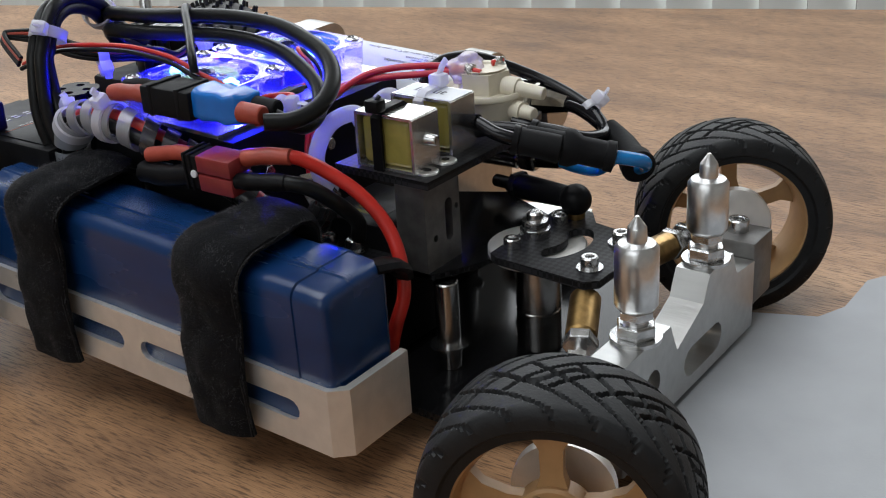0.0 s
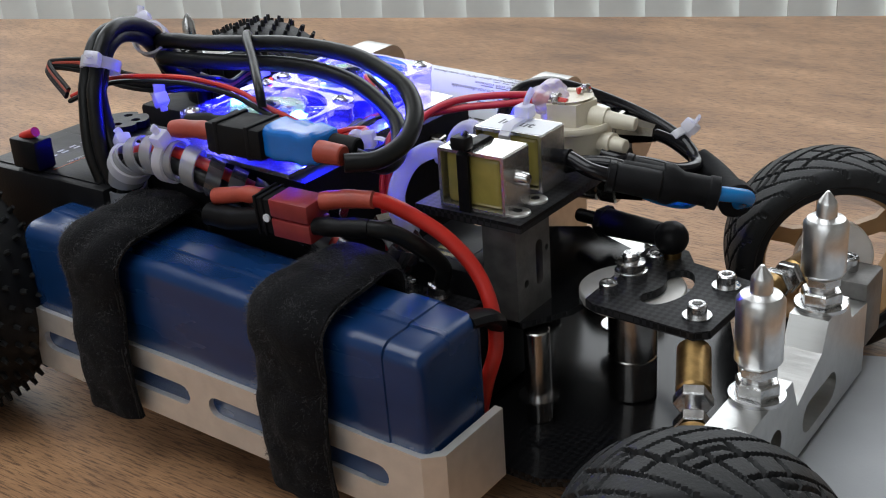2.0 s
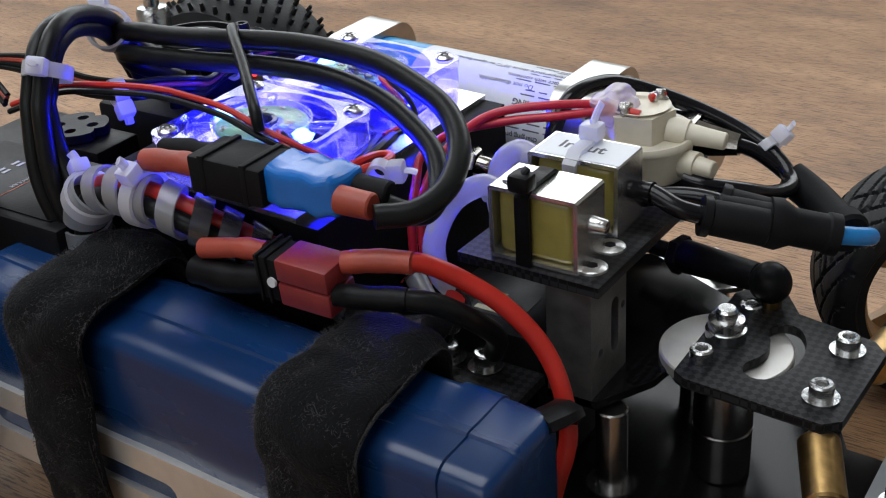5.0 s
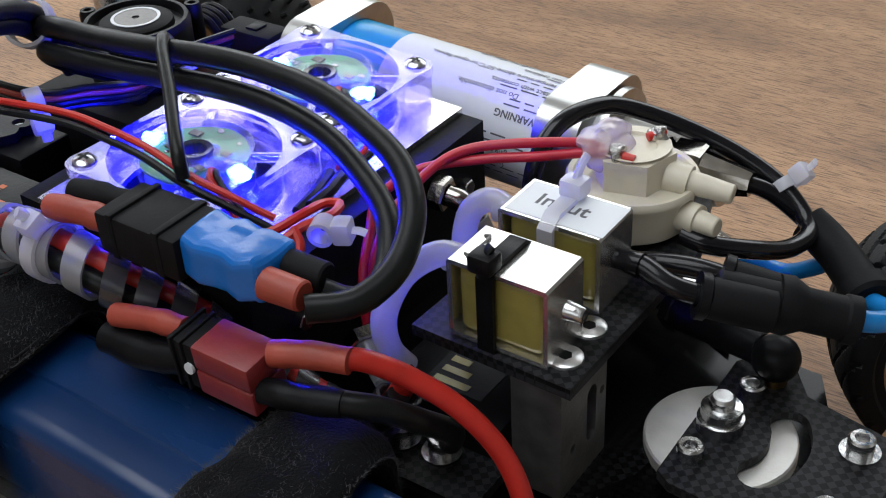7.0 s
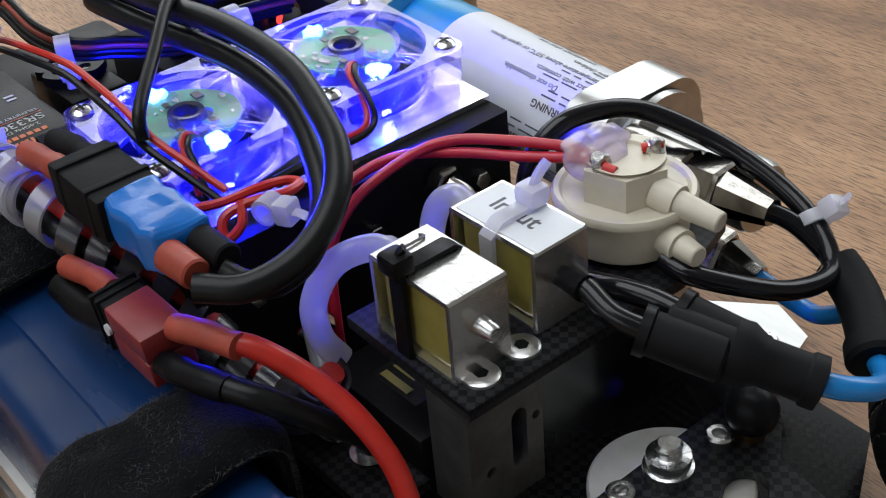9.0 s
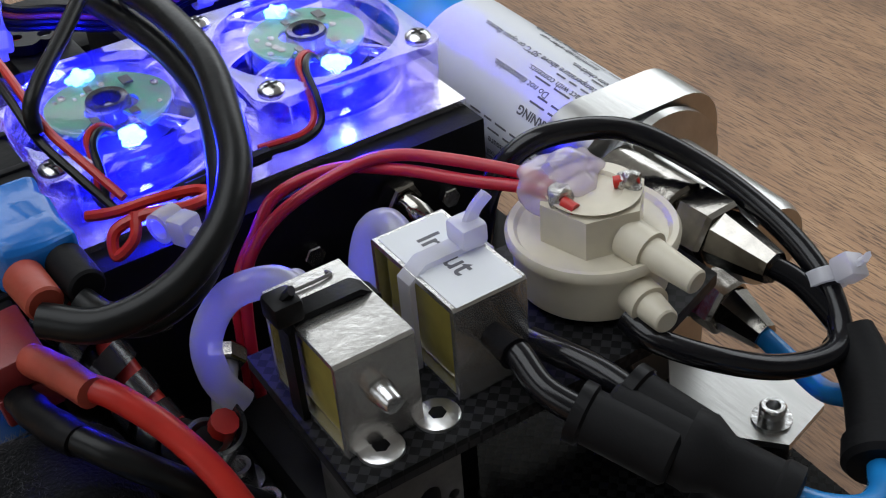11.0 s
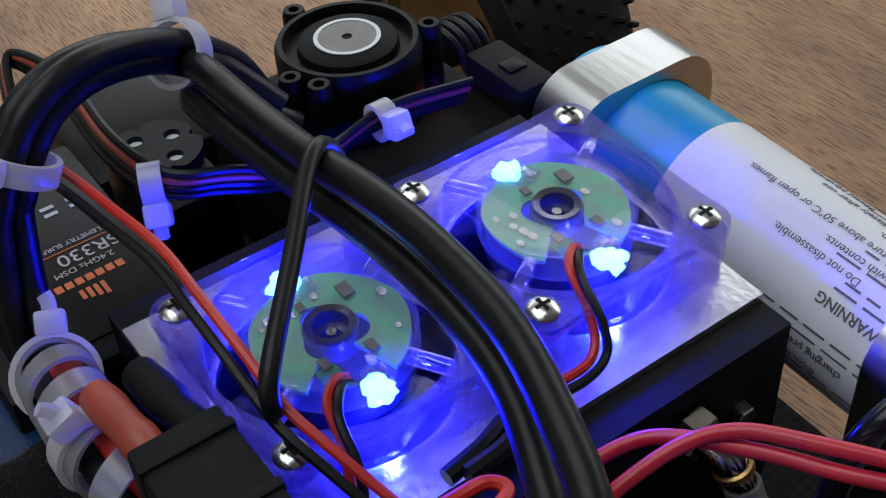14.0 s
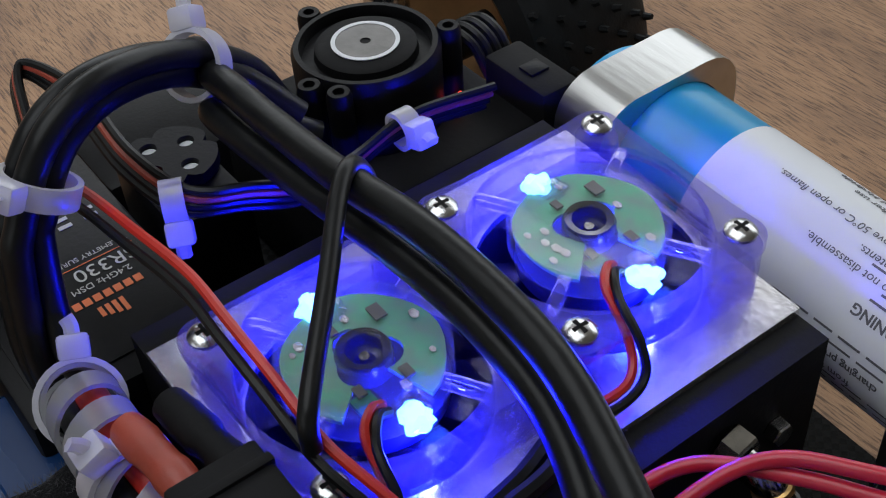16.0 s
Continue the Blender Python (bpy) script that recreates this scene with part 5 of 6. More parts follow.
def servo():
    o = thing("steering_servo", (0.064, -0.018, 0.014), "black steering servo with silver screws, under the shelf", "servo")
    bm = B()
    box(bm, 0.0480, 0.0780, -0.0255, 0.0050, 0.0145, 0.0575, 0.0008)
    part("case", bm, BLACK, o)
    bm = B()
    slab(bm, [(0.0420, -0.0390), (0.0800, -0.0390), (0.0800, -0.0256), (0.0420, -0.0256)], 0.0470, 0.0495)
    ear = part("mounting_ear", bm, CARBON, o)
    bolt(ear, 0.0570, -0.0300, 0.0495, 0.0028, 0.0036)
    bolt(ear, 0.0665, -0.0292, 0.0495, 0.0028, 0.0036)
    bm = B()
    lathe(bm, (0.0490, -0.0335, 0.0495), (0.0490, -0.0335, 1), [(0.0018, 0.0002), (0.0018, 0.0008), (0.0054, 0.0008), (0.0054, 0)], 28)
    part("washer", bm, STEEL, ear)
    bm = B()
    box(bm, 0.0560, 0.0700, -0.0200, -0.0090, 0.05755, 0.05765)
    lab = part("sticker", bm, BLACK, o, "black sticker with gold print")
    for k in range(3):
        bm = B()
        box(bm, 0.0575, 0.0660 - 0.002 * k, -0.0190 + 0.0034 * k, -0.0172 + 0.0034 * k, 0.05768, 0.05776)
        part("print_bar", bm, YELLOW, lab, flat=True)
    o = thing("steering_link", (0.095, 0.031, 0.050), "black plastic ball-ended steering link", "steering link")
    bm = B()
    rod(bm, (0.0760, 0.0372, 0.0520), (0.0900, 0.0328, 0.0534), 0.0022)
    part("shaft", bm, BLACK, o)
    bm = B()
    rod(bm, (0.0880, 0.0334, 0.0532), (0.1110, 0.0262, 0.0560), 0.0044, 0.0036, seg=20, cham=0.0008)
    part("socket", bm, BLACK, o)
    hexnut(o, (0.0860, 0.0340, 0.0530), (0.0890, 0.0331, 0.0533), 0.0052, mat=BLACK)
    bm = B()
    bmesh.ops.create_uvsphere(bm, u_segments=20, v_segments=12, radius=0.0052, matrix=Matrix.Translation((0.1140, 0.0252, 0.0560)))
    part("ball_cup", bm, BLACK, o)
    bm = B()
    rod(bm, (0.1140, 0.0252, 0.0500), (0.1140, 0.0252, 0.0530), 0.0030, seg=16)
    part("ball_stud", bm, BRASS, o)


# ---- plugs and cables ----
def plugs():
    o = thing("power_plug", (0.028, -0.050, 0.091), "black power plug in a blue taped socket", "connector")
    bm = B()
    box(bm, 0.0085, 0.0295, -0.0570, -0.0440, 0.0915, 0.1005, 0.0008)
    plug = part("plug_body", bm, BLACK_MATT, o, "ribbed black plug body")
    for x in (0.0120, 0.0240):
        bm = B()
        box(bm, x, x + 0.0016, -0.0572, -0.0438, 0.0913, 0.1011, 0.0003)
        part("rib", bm, BLACK_MATT, plug)
    bm = B()
    vs = box(bm, 0.0290, 0.0480, -0.0562, -0.0446, 0.0922, 0.1014, 0.0016, 3)
    bmesh.ops.subdivide_edges(bm, edges=bm.edges[:], cuts=4, use_grid_fill=True)
    for v in bm.verts:
        v.co.z += 0.0006 * math.sin(v.co.x * 900 + v.co.y * 260)
        v.co.y += 0.0004 * math.sin(v.co.x * 700)
    part("taped_socket", bm, BLUE_TAPE, o, "socket wrapped in shiny blue tape")
    for y, m in ((-0.0535, RED_SLEEVE), (-0.0472, BLACK_MATT)):
        bm = B()
        rod(bm, (0.0475, y, 0.0965), (0.0560, y + 0.0006, 0.0962), 0.0031, 0.0029, seg=18, cham=0.0004)
        part("shrink_sleeve", bm, m, o)
        bm = B()
        sweep(bm, [(0.0090, y, 0.0962), (0.0030, y - 0.0006, 0.0966), (-0.0070, y - 0.0015, 0.0957)], 0.0027, 14, 5, wobble=0.25)
        part("shrink_sleeve", bm, m, o)
    group_at((0.0025, -0.0005, 0.0045))
    o = thing("battery_plug", (0.037, -0.056, 0.070), "dark red battery plug joined to a black ribbed socket", "connector")
    tilt = Matrix.Translation((0.037, -0.0555, 0.076)) @ Matrix.Rotation(radians(4), 4, "X") @ Matrix.Translation((-0.037, 0.0555, -0.076))
    for y0, y1, z0, z1 in ((-0.0605, -0.0512, 0.0764, 0.0818), (-0.0605, -0.0512, 0.0704, 0.0760)):
        bm = B()
        box(bm, 0.0330, 0.0468, y0, y1, z0, z1, 0.0006)
        turn(bm, bm.verts, tilt)
        part("plug_half", bm, RED_PLUG, o)
    bm = B()
    box(bm, 0.0268, 0.0332, -0.0602, -0.0516, 0.0708, 0.0814, 0.0005)
    turn(bm, bm.verts, tilt)
    sock = part("socket_half", bm, BLACK_MATT, o, "black ribbed socket")
    for x in (0.0276, 0.0300):
        bm = B()
        box(bm, x, x + 0.0009, -0.0608, -0.0510, 0.0702, 0.0820, 0.0003)
        turn(bm, bm.verts, tilt)
        part("rib", bm, BLACK_MATT, sock)
    bm = B()
    rod(bm, (0.0316, -0.0602, 0.0755), (0.0316, -0.0608, 0.0755), 0.0012, seg=10)
    part("paint_dab", bm, LABEL, sock, "white dab of paint")
    for pts, r, m in (([(0.0270, -0.0558, 0.0795), (0.0200, -0.0562, 0.0790), (0.0090, -0.0572, 0.0768)], 0.0024, RED_SLEEVE), ([(0.0270, -0.0570, 0.0735), (0.0180, -0.0585, 0.0720), (0.0070, -0.0585, 0.0715)], 0.0033, BLACK),
                      ([(0.0465, -0.0540, 0.0808), (0.0540, -0.0515, 0.0818), (0.0610, -0.0495, 0.0820)], 0.0025, RED_SLEEVE), ([(0.0465, -0.0575, 0.0748), (0.0540, -0.0560, 0.0752), (0.0620, -0.0535, 0.0756)], 0.0027, BLACK)):
        bm = B()
        sweep(bm, pts, r, 14, 6, wobble=0.12)
        part("shrink_sleeve", bm, m, o)
    group_at()
    cable("red_cable", [(0.0615, -0.0500, 0.0864), (0.0650, -0.0470, 0.0850), (0.0710, -0.0425, 0.0803), (0.0785, -0.0390, 0.0742), (0.0855, -0.0370, 0.0660), (0.0905, -0.0375, 0.0570), (0.0935, -0.0400, 0.0460), (0.0925, -0.0440, 0.0360), (0.0905, -0.0462, 0.0240)], 0.0021, RED_WIRE, "thick red silicone cable from the battery plug", "cable", "power cables", 14)
    cable("black_cable", [(0.0630, -0.0543, 0.0801), (0.0690, -0.0500, 0.0780), (0.0730, -0.0430, 0.0715), (0.0735, -0.0350, 0.0630), (0.0700, -0.0310, 0.0555)], 0.0024, CABLE, "thick black cable from the battery plug", "cable", "power cables", 14)


def main_cables():
    g = "power cables"
    cable("black_cable", [(-0.0540, 0.0010, 0.0920), (-0.0590, -0.0060, 0.1000), (-0.0560, -0.0120, 0.1055), (-0.0480, -0.0125, 0.1070), (-0.0380, -0.0125, 0.1075), (-0.0190, -0.0125, 0.1095), (-0.0020, -0.0110, 0.1110), (0.0130, -0.0108, 0.1115), (0.0285, -0.0120, 0.1110), (0.0420, -0.0155, 0.1090), (0.0525, -0.0195, 0.1062), (0.0600, -0.0265, 0.1020), (0.0635, -0.0365, 0.0980), (0.0620, -0.0465, 0.0960), (0.0560, -0.0532, 0.0962)], 0.0026, CABLE, "thick black silicone cable looping over the fans", "cable", g, 16, 8)
    cable("black_cable", [(-0.0520, 0.0030, 0.0880), (-0.0570, -0.0080, 0.0950), (-0.0540, -0.0140, 0.1005), (-0.0480, -0.0150, 0.1015), (-0.0260, -0.0140, 0.1030), (-0.0040, -0.0125, 0.1048), (0.0130, -0.0120, 0.1050), (0.0280, -0.0130, 0.1030), (0.0410, -0.0175, 0.1000), (0.0510, -0.0230, 0.0965), (0.0570, -0.0310, 0.0925), (0.0590, -0.0390, 0.0915), (0.0585, -0.0450, 0.0940), (0.0550, -0.0475, 0.0960)], 0.0025, CABLE, "thick black silicone cable, lower turn of the loop", "cable", g, 16, 8)
    # three cables that rise behind the plugs, arch over and drop behind the fans
    arch = [(-0.0417, -0.0537, 0.0995), (-0.0427, -0.0512, 0.1050), (-0.0444, -0.0470, 0.1110), (-0.0467, -0.0413, 0.1154), (-0.0501, -0.0328, 0.1168), (-0.0542, -0.0226, 0.1142), (-0.0581, -0.0129, 0.1088), (-0.0622, -0.0027, 0.0990), (-0.0635, 0.0030, 0.0880)]
    heart = Vector((-0.0525, -0.0250, 0.0930))
    for foot, close, aside, r, lab in (((-0.0360, -0.0545, 0.0660), 1.0, 0.0, 0.0023, "thick black cable arching up behind the plugs"), ((-0.0300, -0.0510, 0.0700), 0.83, 0.0012, 0.0023, "thick black cable arching up, inner of two"), ((-0.0400, -0.0560, 0.0680), 0.93, 0.0044, 0.0022, "thick black cable arching up, outer of the bundle")):
        line = [heart + (Vector(p) - heart) * close + Vector((-0.93, -0.37, 0)) * aside for p in arch]
        foot = Vector(foot)
        cable("black_cable", [foot, foot.lerp(line[0], 0.5) + Vector((-0.001, -0.002, 0)), *line], r, CABLE, lab, "cable", g, 16, 8)
    # twisted wire that holds the loop together
    cable("wire_twist", [(0.0140, -0.0385, 0.1010), (0.0120, -0.0370, 0.1060), (0.0000, -0.0260, 0.1100), (-0.0110, -0.0165, 0.1128), (-0.0150, -0.0120, 0.1128), (-0.0165, -0.0090, 0.1090), (-0.0140, -0.0095, 0.1050)], 0.0014, CABLE, "black wire twisted round the cable loop", "wire tie", "", 10)
    tie((-0.0585, -0.0138, 0.1068), (-0.35, 0.75, -0.55), 0.0052, (-0.2, -0.35, 1), "white nylon cable tie on top of the cable arch", width=0.0034, tail=0.003)
    tie((-0.0450, -0.0465, 0.1080), (-0.15, 0.5, 0.85), 0.0052, (0.5, -0.85, 0.2), "white nylon cable tie on the upright cables", width=0.0036, tail=0.003)
    # thin harness of servo leads
    for k in range(4):
        d = Vector((0.0, 0.0, 0.0013 * k - 0.002)) + Vector((0.0003 * k, 0.0006 * k, 0))
        pts = [(-0.0740, -0.0400, 0.0930), (-0.0870, -0.0360, 0.0985), (-0.0860, -0.0330, 0.0995), (-0.0720, -0.0310, 0.0998), (-0.0560, -0.0310, 0.0975), (-0.0420, -0.0280, 0.0970), (-0.0380, -0.0190, 0.0955), (-0.0360, -0.0100, 0.0930), (-0.0420, 0.0020, 0.0880), (-0.0440, 0.0150, 0.0890), (-0.0420, 0.0320, 0.0880)]
        cable("thin_lead", [Vector(p) + d * (1.0 if i > 2 else 0.6) for i, p in enumerate(pts)], 0.0008, CABLE if k != 2 else RED_SLEEVE, "thin black servo lead" if k != 2 else "thin dark red servo lead", "wire", "servo leads", 8)
    tie((-0.0425, -0.0285, 0.0968), (0.4, 0.9, 0), 0.0027, (0.3, -0.3, -0.5), "blue-lit nylon cable tie on the thin leads", width=0.0036, tail=0.002)
    tie((-0.0425, 0.0150, 0.0890), (0, 1, 0), 0.0027, (0.8, 0, 0.3), "blue-lit nylon cable tie behind the fans", width=0.0036, tail=0.002)
    # the red and black fan lead over the near fan
    for k, m in ((0, RED_WIRE), (1, CABLE)):
        d = Vector((-0.0005, 0.0010, 0.0005)) * (1 if k == 0 else -1)
        pts = [(-0.0690, -0.0420, 0.0925), (-0.0560, -0.0425, 0.0980), (-0.0470, -0.0410, 0.1015), (-0.0320, -0.0395, 0.1035), (-0.0180, -0.0380, 0.1045), (-0.0070, -0.0382, 0.1045), (0.0040, -0.0382, 0.1035), (0.0140, -0.0375, 0.1000), (0.0220, -0.0350, 0.0965), (0.0300, -0.0320, 0.0925)]
        cable("thin_lead", [Vector(p) + d for p in pts], 0.0008, m, "thin red lead over the fan" if k == 0 else "thin black lead over the fan", "wire", "fan leads", 8)
    # leads of each fan
    for cy, ends in ((0.0208, ((0.0230, 0.0050, 0.0878), (0.0250, 0.0040, 0.0878))), (-0.0208, ((0.0200, -0.0300, 0.0885), (0.0190, -0.0330, 0.0885)))):
        for e, m, s in ((ends[0], RED_WIRE, 0.0), (ends[1], CABLE, 0.0016)):
            pts = [(0.0082 + s, cy - 0.0040, 0.0935), (0.0095 + s, cy - 0.0065, 0.0955), (0.0125 + s * 1.8, cy - 0.0095, 0.0955), (0.0175 + s * 2, cy - 0.0105, 0.0925), (0.0212 + s * 1.6, cy - 0.0120, 0.0890), e]
            if cy > 0:
                pts.append((e[0] - 0.0004, e[1] - 0.0085, 0.0880))
            cable("thin_lead", pts, 0.00075, m, "thin red fan lead" if m is RED_WIRE else "thin black fan lead", "wire", "fan leads", 8)
    # shrink-wrapped joints on the plate, and the knot of spare lead
    cable("sleeved_joint", [(0.0225, -0.0060, 0.0880), (0.0245, -0.0110, 0.0885), (0.0262, -0.0160, 0.0888), (0.0270, -0.0220, 0.0885)], 0.0014, BLACK, "black shrink-sleeved wire joint on the metal plate", "wire", "wire joints", 8)
    cable("sleeved_joint", [(0.0250, -0.0030, 0.0880), (0.0268, -0.0085, 0.0890), (0.0285, -0.0140, 0.0895), (0.0290, -0.0200, 0.0895)], 0.0014, BLACK, "black shrink-sleeved wire joint on the metal plate", "wire", "wire joints", 8)
    cable("knotted_lead", [(0.0270, -0.0370, 0.0905), (0.0310, -0.0330, 0.0920), (0.0330, -0.0270, 0.0930), (0.0325, -0.0200, 0.0915), (0.0350, -0.0180, 0.0912), (0.0370, -0.0230, 0.0920), (0.0350, -0.0300, 0.0922), (0.0340, -0.0350, 0.0905), (0.0362, -0.0362, 0.0875), (0.0372, -0.0330, 0.0900), (0.0342, -0.0310, 0.0925)], 0.0010, RED_WIRE, "knotted spare red lead beside the fan", "wire", "", 8)
    tie((0.0385, -0.0275, 0.0915), (-0.4, 1, 0), 0.0018, (1, 0.1, 0.1), "white nylon cable tie on the knotted lead", width=0.0042, tail=0.003)
    # crimson pair to the regulator
    cable("crimson_wire", [(0.0715, 0.0250, 0.0935), (0.0670, 0.0230, 0.0948), (0.0560, 0.0155, 0.0950), (0.0475, 0.0100, 0.0937), (0.0435, 0.0030, 0.0917), (0.0420, -0.0080, 0.0880), (0.0420, -0.0150, 0.0830), (0.0420, -0.0180, 0.0760), (0.0440, -0.0200, 0.0640), (0.0440, -0.0200, 0.0500)], 0.0011, PINK_WIRE, "crimson wire curving to the regulator", "wire", "crimson wires", 10)
    cable("crimson_wire", [(0.0730, 0.0235, 0.0932), (0.0690, 0.0220, 0.0935), (0.0600, 0.0160, 0.0928), (0.0500, 0.0105, 0.0918), (0.0390, 0.0030, 0.0895), (0.0362, -0.0070, 0.0870), (0.0380, -0.0130, 0.0825), (0.0400, -0.0190, 0.0740), (0.0420, -0.0210, 0.0550)], 0.0011, PINK_WIRE, "crimson wire curving to the regulator", "wire", "crimson wires", 10)


def spiral_wrap():
    """Cables in a slit spiral sleeve."""
    o = thing("spiral_wrap", (0.0, -0.054, 0.070), "cloudy plastic spiral wrap round a cable bundle, with white ties", "cable sleeve")
    pts = [(-0.0340, -0.0525, 0.0640), (-0.0325, -0.0530, 0.0750), (-0.0270, -0.0540, 0.0850), (-0.0170, -0.0548, 0.0885), (-0.0060, -0.0548, 0.0885), (0.0030, -0.0535, 0.0860), (0.0110, -0.0500, 0.0815), (0.0200, -0.0462, 0.0765), (0.0300, -0.0420, 0.0690), (0.0400, -0.0395, 0.0615), (0.0490, -0.0375, 0.0580), (0.0570, -0.0350, 0.0600), (0.0610, -0.0330, 0.0670)]
    line = curve_points(pts, 40)
    d0 = 0.0
    R_ = 0.0052
    bm = B()
    dark = B()
    prev = None
    rows = []
    n = None
    for i, p in enumerate(line):
        d = (line[min(i + 1, len(line) - 1)] - line[max(i - 1, 0)]).normalized()
        if n is None:
            n = d.cross(Vector((0, 1, 0))).normalized()
        n = (n - d * n.dot(d)).normalized()
        b = d.cross(n)
        if prev is not None:
            d0 += (p - prev).length
        prev = p
        rows.append((p, d, n, b, d0))
    split = next(i for i, r in enumerate(rows) if r[0].x > 0.006)

    def helix(bm, a, z):
        last = None
        for p, d, n_, b_, s in rows[a:z]:
            ang = s / 0.0072 * 2 * math.pi
            rad = R_ * (1 - 0.25 * max(0, min(1, (p.x - 0.01) / 0.03)))
            c = n_ * math.cos(ang) + b_ * math.sin(ang)
            q = []
            for off, dr in ((-0.0023, 0), (-0.0023, 0.0007), (0.0023, 0.0007), (0.0023, 0)):
                q.append(bm.verts.new(p + c * (rad + dr) + d * off))
            if last:
                for k in range(4):
                    bm.faces.new([last[k], last[(k + 1) % 4], q[(k + 1) % 4], q[k]])
            last = q
        bmesh.ops.recalc_face_normals(bm, faces=bm.faces)

    helix(bm, 0, split)
    part("sleeve", bm, SPIRAL, o, "cloudy white spiral sleeve")
    helix(dark, split - 8, len(rows))
    part("sleeve", dark, SMOKE, o, "smoky dark spiral sleeve")
    for dx, m in ((0.0016, RED_WIRE), (-0.0016, CABLE)):
        bm = B()
        sweep(bm, [Vector(p) + Vector((0.0, dx, dx * 0.6)) for p in pts], 0.0024, 10, 6)
        part("core_cable", bm, m, o)
    tie((-0.0075, -0.0548, 0.0885), (1, 0, 0), 0.0060, (0.2, -0.35, 0.8), "white nylon cable tie on the spiral wrap", width=0.0036, tail=0.003)
    tie((-0.0280, -0.0538, 0.0840), (0.6, -0.1, 0.7), 0.0060, (-0.5, 0.3, 0.8), "white nylon cable tie at the bend of the wrap", width=0.0036, tail=0.003)


# ---- tail end: receiver, blower, posts ----
def tail_end():
    o = thing("radio_receiver", (-0.066, -0.042, 0.046), "black radio receiver box with orange and grey print", "receiver")
    bm = B()
    box(bm, -0.0960, -0.0350, -0.0610, -0.0260, 0.0500, 0.0762, 0.0012)
    case = part("case", bm, BLACK, o)
    bm = B()
    box(bm, -0.0900, -0.0400, -0.0580, -0.0290, 0.07625, 0.0766, 0.0001)
    lab = part("label_plate", bm, BLACK, o)
    for k in range(4):
        bm = B()
        box(bm, -0.0525, -0.0500 + 0.0004 * k, -0.0418 + k * 0.0013, -0.0410 + k * 0.0013, 0.07665, 0.07672)
        part("print_bar", bm, ORANGE, lab, flat=True)
    for k in range(8):
        bm = B()
        y = -0.0322 - k * 0.0019
        box(bm, -0.0558, -0.0540, y - 0.0014, y, 0.07665, 0.07672)
        part("print_bar", bm, ORANGE, lab, flat=True)
    for words, size, x, y in (("2.4GHz DSM", 0.0021, -0.0590, -0.0325), ("SR330", 0.0046, -0.0632, -0.0300), ("TELEMETRY SURFACE RX", 0.0017, -0.0665, -0.0298)):
        lettering(words, size, GREY_PRINT, lab, lambda u, v, w, x=x, y=y: Vector((x + v, y - u, 0.0767 + w)))
    bm = B()
    box(bm, -0.0643, -0.0641, -0.0560, -0.0296, 0.07665, 0.07672)
    part("print_line", bm, ORANGE, lab, flat=True)
    for y in (-0.0310, -0.0360, -0.0410, -0.0455):
        for k in range(2):
            bm = B()
            box(bm, -0.0760 - 0.0022 * k, -0.0750 - 0.0022 * k, y - 0.0026, y, 0.07665, 0.07672)
            part("print_bar", bm, GREY_PRINT, lab, flat=True)
    bm = B()
    box(bm, -0.0790, -0.0660, -0.0602, -0.0530, 0.0768, 0.0868, 0.0008)
    plug = part("lead_plug", bm, BLACK, o, "black lead plug")
    bm = B()
    rod(bm, (-0.0760, -0.0565, 0.0864), (-0.0690, -0.0565, 0.0890), 0.0016)
    part("lead_boot", bm, RED_WIRE, plug)
    # rear deck
    o = thing("rear_deck", (-0.08, 0, 0.014), "black carbon fibre rear deck on posts with a bolt", "deck")
    bm = B()
    slab(bm, [(-0.1060, -0.0640), (-0.0400, -0.0560), (-0.0360, -0.0440), (-0.0360, 0.0380), (-0.0500, 0.0480), (-0.1000, 0.0480), (-0.1060, 0.0200)], 0.0470, 0.0498)
    part("deck_plate", bm, CARBON, o)
    for x, y in ((-0.095, -0.045), (-0.095, 0.040), (-0.045, -0.048)):
        bm = B()
        rod(bm, (x, y, 0.0120), (x, y, 0.0470), 0.0050)
        part("post", bm, ALU_MATT, o)
    bolt(o, -0.1010, -0.0570, 0.0498, 0.0030, 0.0036)
    bm = B()
    box(bm, -0.0850, -0.0400, 0.0000, 0.0460, 0.0500, 0.0800, 0.0015)
    part("speed_controller", bm, BLACK_MATT, o, "black ribbed speed controller block")
    # blower
    c = Vector((-0.0630, 0.0224, 0))
    o = thing("blower_fan", (c.x, c.y, 0.080), "small round black blower fan with a silver ring", "fan")
    bm = B()
    lathe(bm, (c.x, c.y, 0.0800), (c.x, c.y, 1), [(0, 0), (0.0138, 0), (0.0140, 0.0150), (0.0134, 0.0162), (0.0124, 0.0162), (0.0120, 0.0150), (0.0120, 0.0140), (0, 0.0140)], 48)
    part("housing", bm, BLACK, o)
    bm = B()
    lathe(bm, (c.x, c.y, 0.0940), (c.x, c.y, 1), [(0, 0.0022), (0.0085, 0.0022), (0.0095, 0.0016), (0.0098, 0.0), (0, 0)], 40)
    hub = part("hub", bm, BLACK_MATT, o)
    bm = B()
    lathe(bm, (c.x, c.y, 0.0962), (c.x, c.y, 1), [(0.0056, 0.0001), (0.0056, 0.0003), (0.0064, 0.0003), (0.0064, 0.0001)], 40, close=True)
    part("ring", bm, LABEL, hub, "bright silver ring")
    bm = B()
    lathe(bm, (c.x, c.y, 0.0962), (c.x, c.y, 1), [(0.0010, 0.0002), (0.0056, 0.0002), (0.0056, 0.0001), (0.0010, 0.0001)], 40, close=True)
    part("disc", bm, DULL, hub, "grey metal disc")
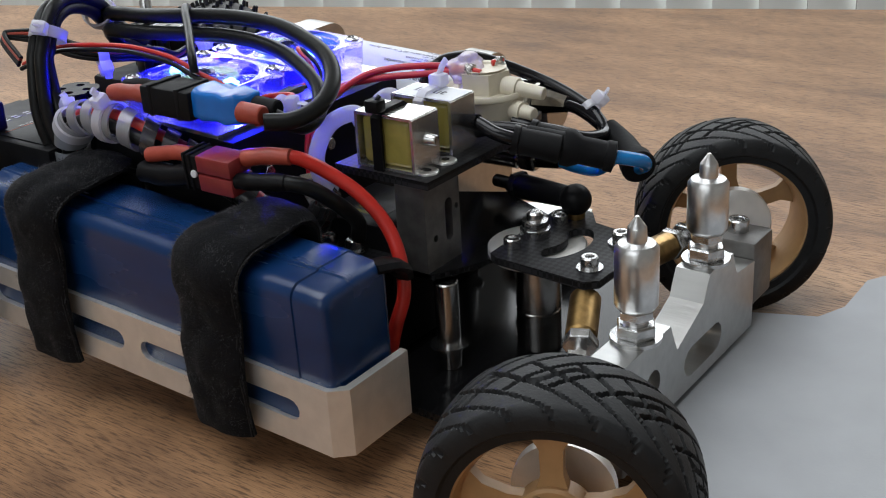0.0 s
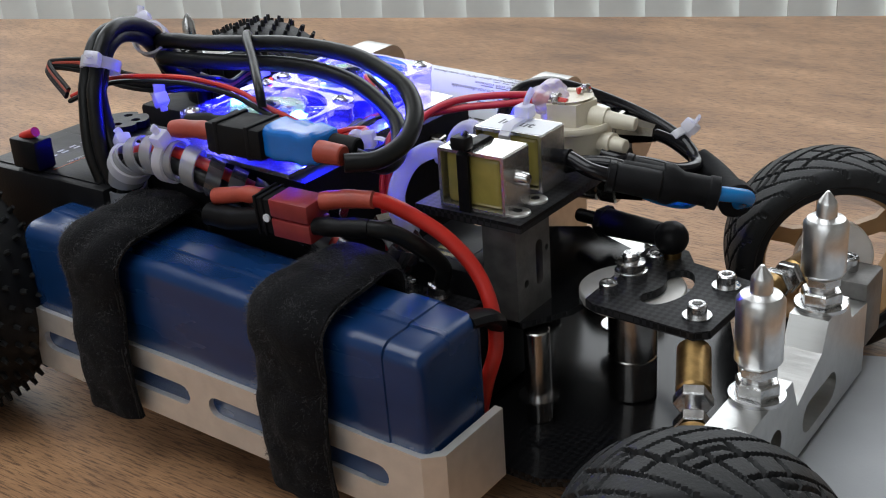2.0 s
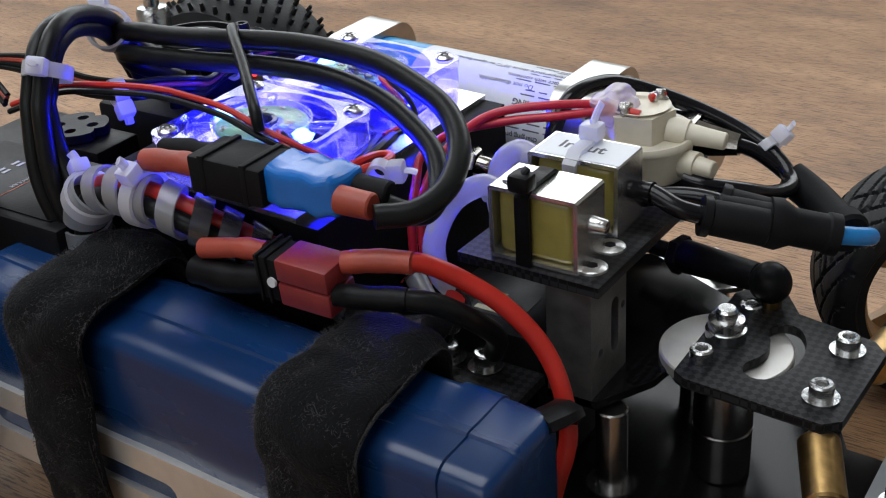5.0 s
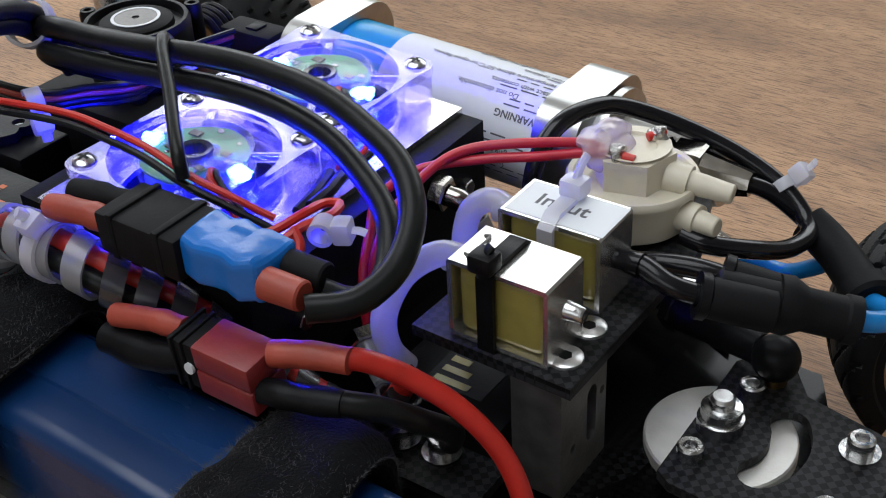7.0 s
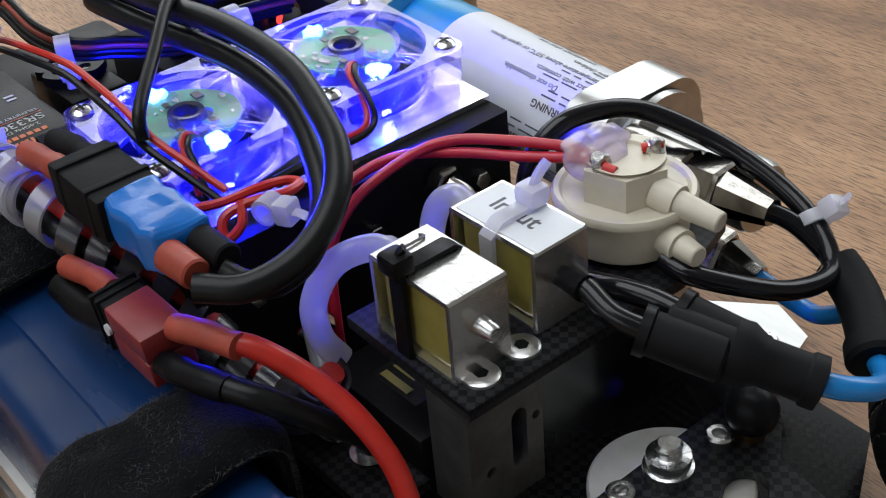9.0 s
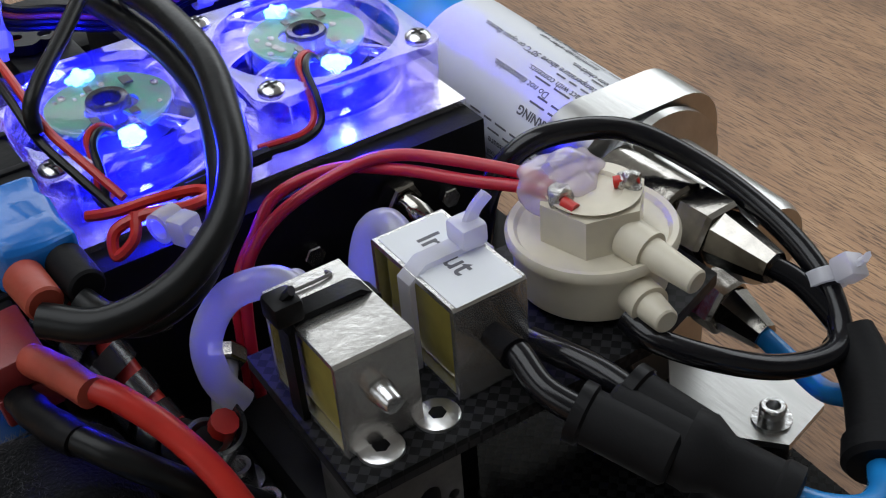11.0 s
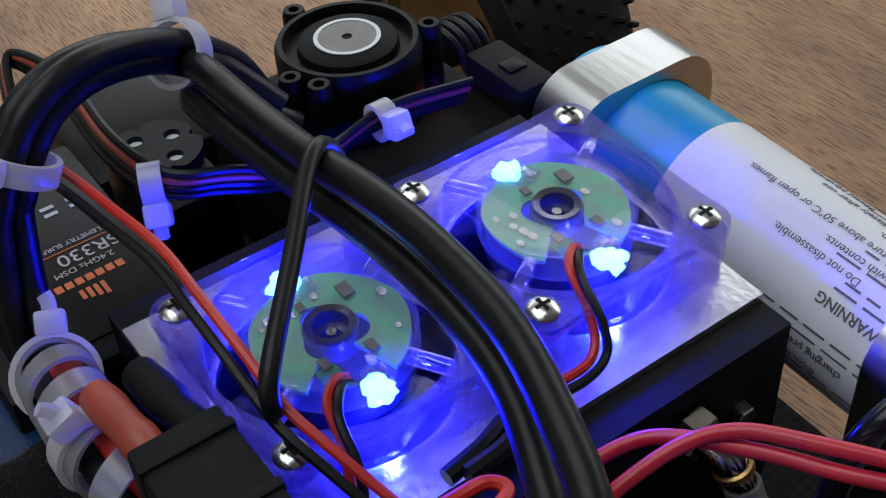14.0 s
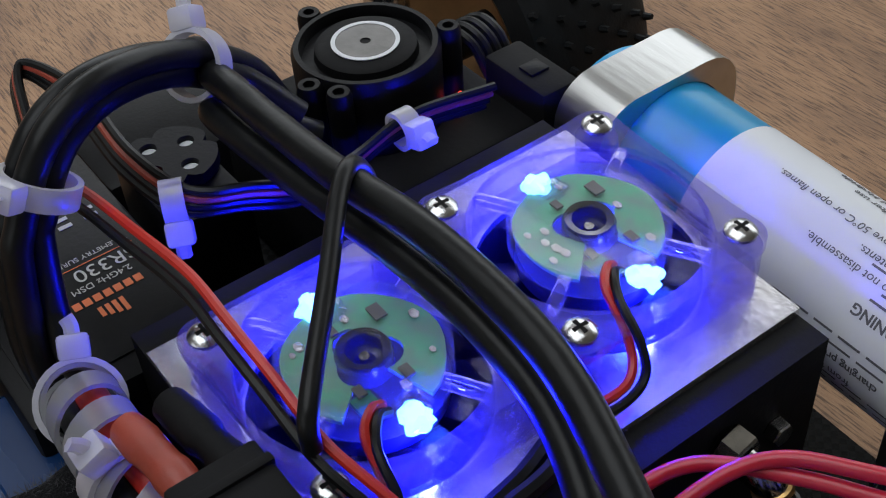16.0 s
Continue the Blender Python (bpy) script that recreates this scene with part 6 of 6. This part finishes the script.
    for a in (-0.9, 1.2, 3.3, 5.0):
        p = c + Vector((0.0158 * math.cos(a), 0.0158 * math.sin(a), 0))
        bm = B()
        lathe(bm, (p.x, p.y, 0.0800), (p.x, p.y, 1), [(0, 0), (0.0024, 0), (0.0024, 0.0150), (0.0020, 0.0162), (0.0011, 0.0162), (0.0010, 0.0150), (0, 0.0150)], 16)
        lug = part("lug", bm, BLACK, o)
    # cross-shaped servo horn
    c = Vector((-0.0785, -0.0140, 0))
    o = thing("servo_horn", (c.x, c.y, 0.070), "black notched servo horn with red and white holes", "servo horn")
    bm = B()
    out = []
    for k in range(48):
        a = 2 * math.pi * k / 48
        r = 0.0092 - 0.0020 * max(0, math.cos(4 * a)) ** 6
        out.append((c.x + r * math.cos(a), c.y + r * math.sin(a)))
    spots = [(0.0050 * math.cos(a), 0.0050 * math.sin(a)) for a in (0.4, 2.0, 3.6, 5.2)]
    slab(bm, out, 0.0765, 0.0790, [ring2(c.x + x, c.y + y, 0.0017, 14) for x, y in spots])
    part("disc", bm, BLACK, o)
    for k, (x, y) in enumerate(spots):
        bm = B()
        rod(bm, (c.x + x, c.y + y, 0.0750), (c.x + x, c.y + y, 0.0778), 0.0016, seg=14)
        part("insert", bm, RED_WIRE if k == 3 else LABEL, o)
    bm = B()
    box(bm, c.x - 0.010, c.x + 0.016, c.y - 0.008, c.y + 0.008, 0.0498, 0.0760, 0.001)
    part("servo_case", bm, BLACK, o)
    # plug by the bottle
    o = thing("lead_plug", (-0.048, 0.049, 0.078), "black square lead plug with black leads", "connector")
    bm = B()
    box(bm, -0.0560, -0.0380, 0.0440, 0.0530, 0.0740, 0.0870, 0.001)
    part("body", bm, BLACK_MATT, o)
    bm = B()
    box(bm, -0.0480, -0.0440, 0.0462, 0.0506, 0.0868, 0.0876, 0.0003)
    part("latch", bm, BLACK, o)
    for k in range(4):
        cable("thin_lead", [(-0.0555, 0.0450 + 0.002 * k, 0.0820), (-0.0600, 0.0440 + 0.0022 * k, 0.0880), (-0.0660, 0.0420 + 0.0024 * k, 0.0885), (-0.0720, 0.0380 + 0.0024 * k, 0.0800)], 0.0010, CABLE, "thin black lead into the square plug", "wire", "plug leads", 8)
    o = thing("warning_light", (-0.0540, 0.0360, 0.081), "tiny glowing red light on a lead", "light")
    bm = B()
    rod(bm, (-0.0540, 0.0360, 0.0800), (-0.0532, 0.0366, 0.0832), 0.0008, cham=0.0003)
    part("bulb", bm, RED_LED, o)
    # rear body post
    o = thing("rear_body_post", (-0.130, 0.0695, 0.05), "zinc plated rear body post with a pointed tip", "post")
    bm = B()
    lathe(bm, (-0.130, 0.0695, 0.0300), (-0.130, 0.0695, 1), [(0, 0), (0.0060, 0), (0.0060, 0.0520), (0.0052, 0.0535), (0.0028, 0.0540), (0.0026, 0.0600), (0.0006, 0.0635), (0, 0.0635)], 24)
    part("shaft", bm, STEEL, o)
    # axle across the tail
    o = thing("rear_axle", (-0.118, 0, 0.042), "dark steel rear axle", "axle")
    bm = B()
    rod(bm, (-0.118, -0.090, 0.042), (-0.118, 0.093, 0.042), 0.005)
    part("shaft", bm, BLACK, o)
    bm = B()
    box(bm, -0.140, -0.098, -0.022, 0.022, 0.024, 0.062, 0.003)
    part("gearbox", bm, BLACK, o)
    bm = B()
    box(bm, -0.136, -0.098, 0.022, 0.074, 0.0290, 0.0310)
    part("side_arm", bm, BLACK, o)


fittings()
group_at(lean=RAKE)
bottle_print()
group_at((0.0005, 0, 0))
valve_print()
group_at()
servo()
group_at((-0.0005, 0.0020, 0.0018))
plugs()
group_at((0.0005, 0.0010, 0.0016), RAKE * 0.5)
main_cables()
group_at()
spiral_wrap()
tail_end()


def motions():
    """The two impellers spin under their covers."""
    for imp, cy in zip(IMPELLERS, (-0.0208, 0.0208)):
        tilt = Matrix.Rotation(math.atan(RAKE), 4, "Y")
        walk(imp, [(k * 0.1, tilt @ Matrix.Rotation(radians(71) * k, 4, "Z") @ tilt.inverted()) for k in range(161)])


motions()
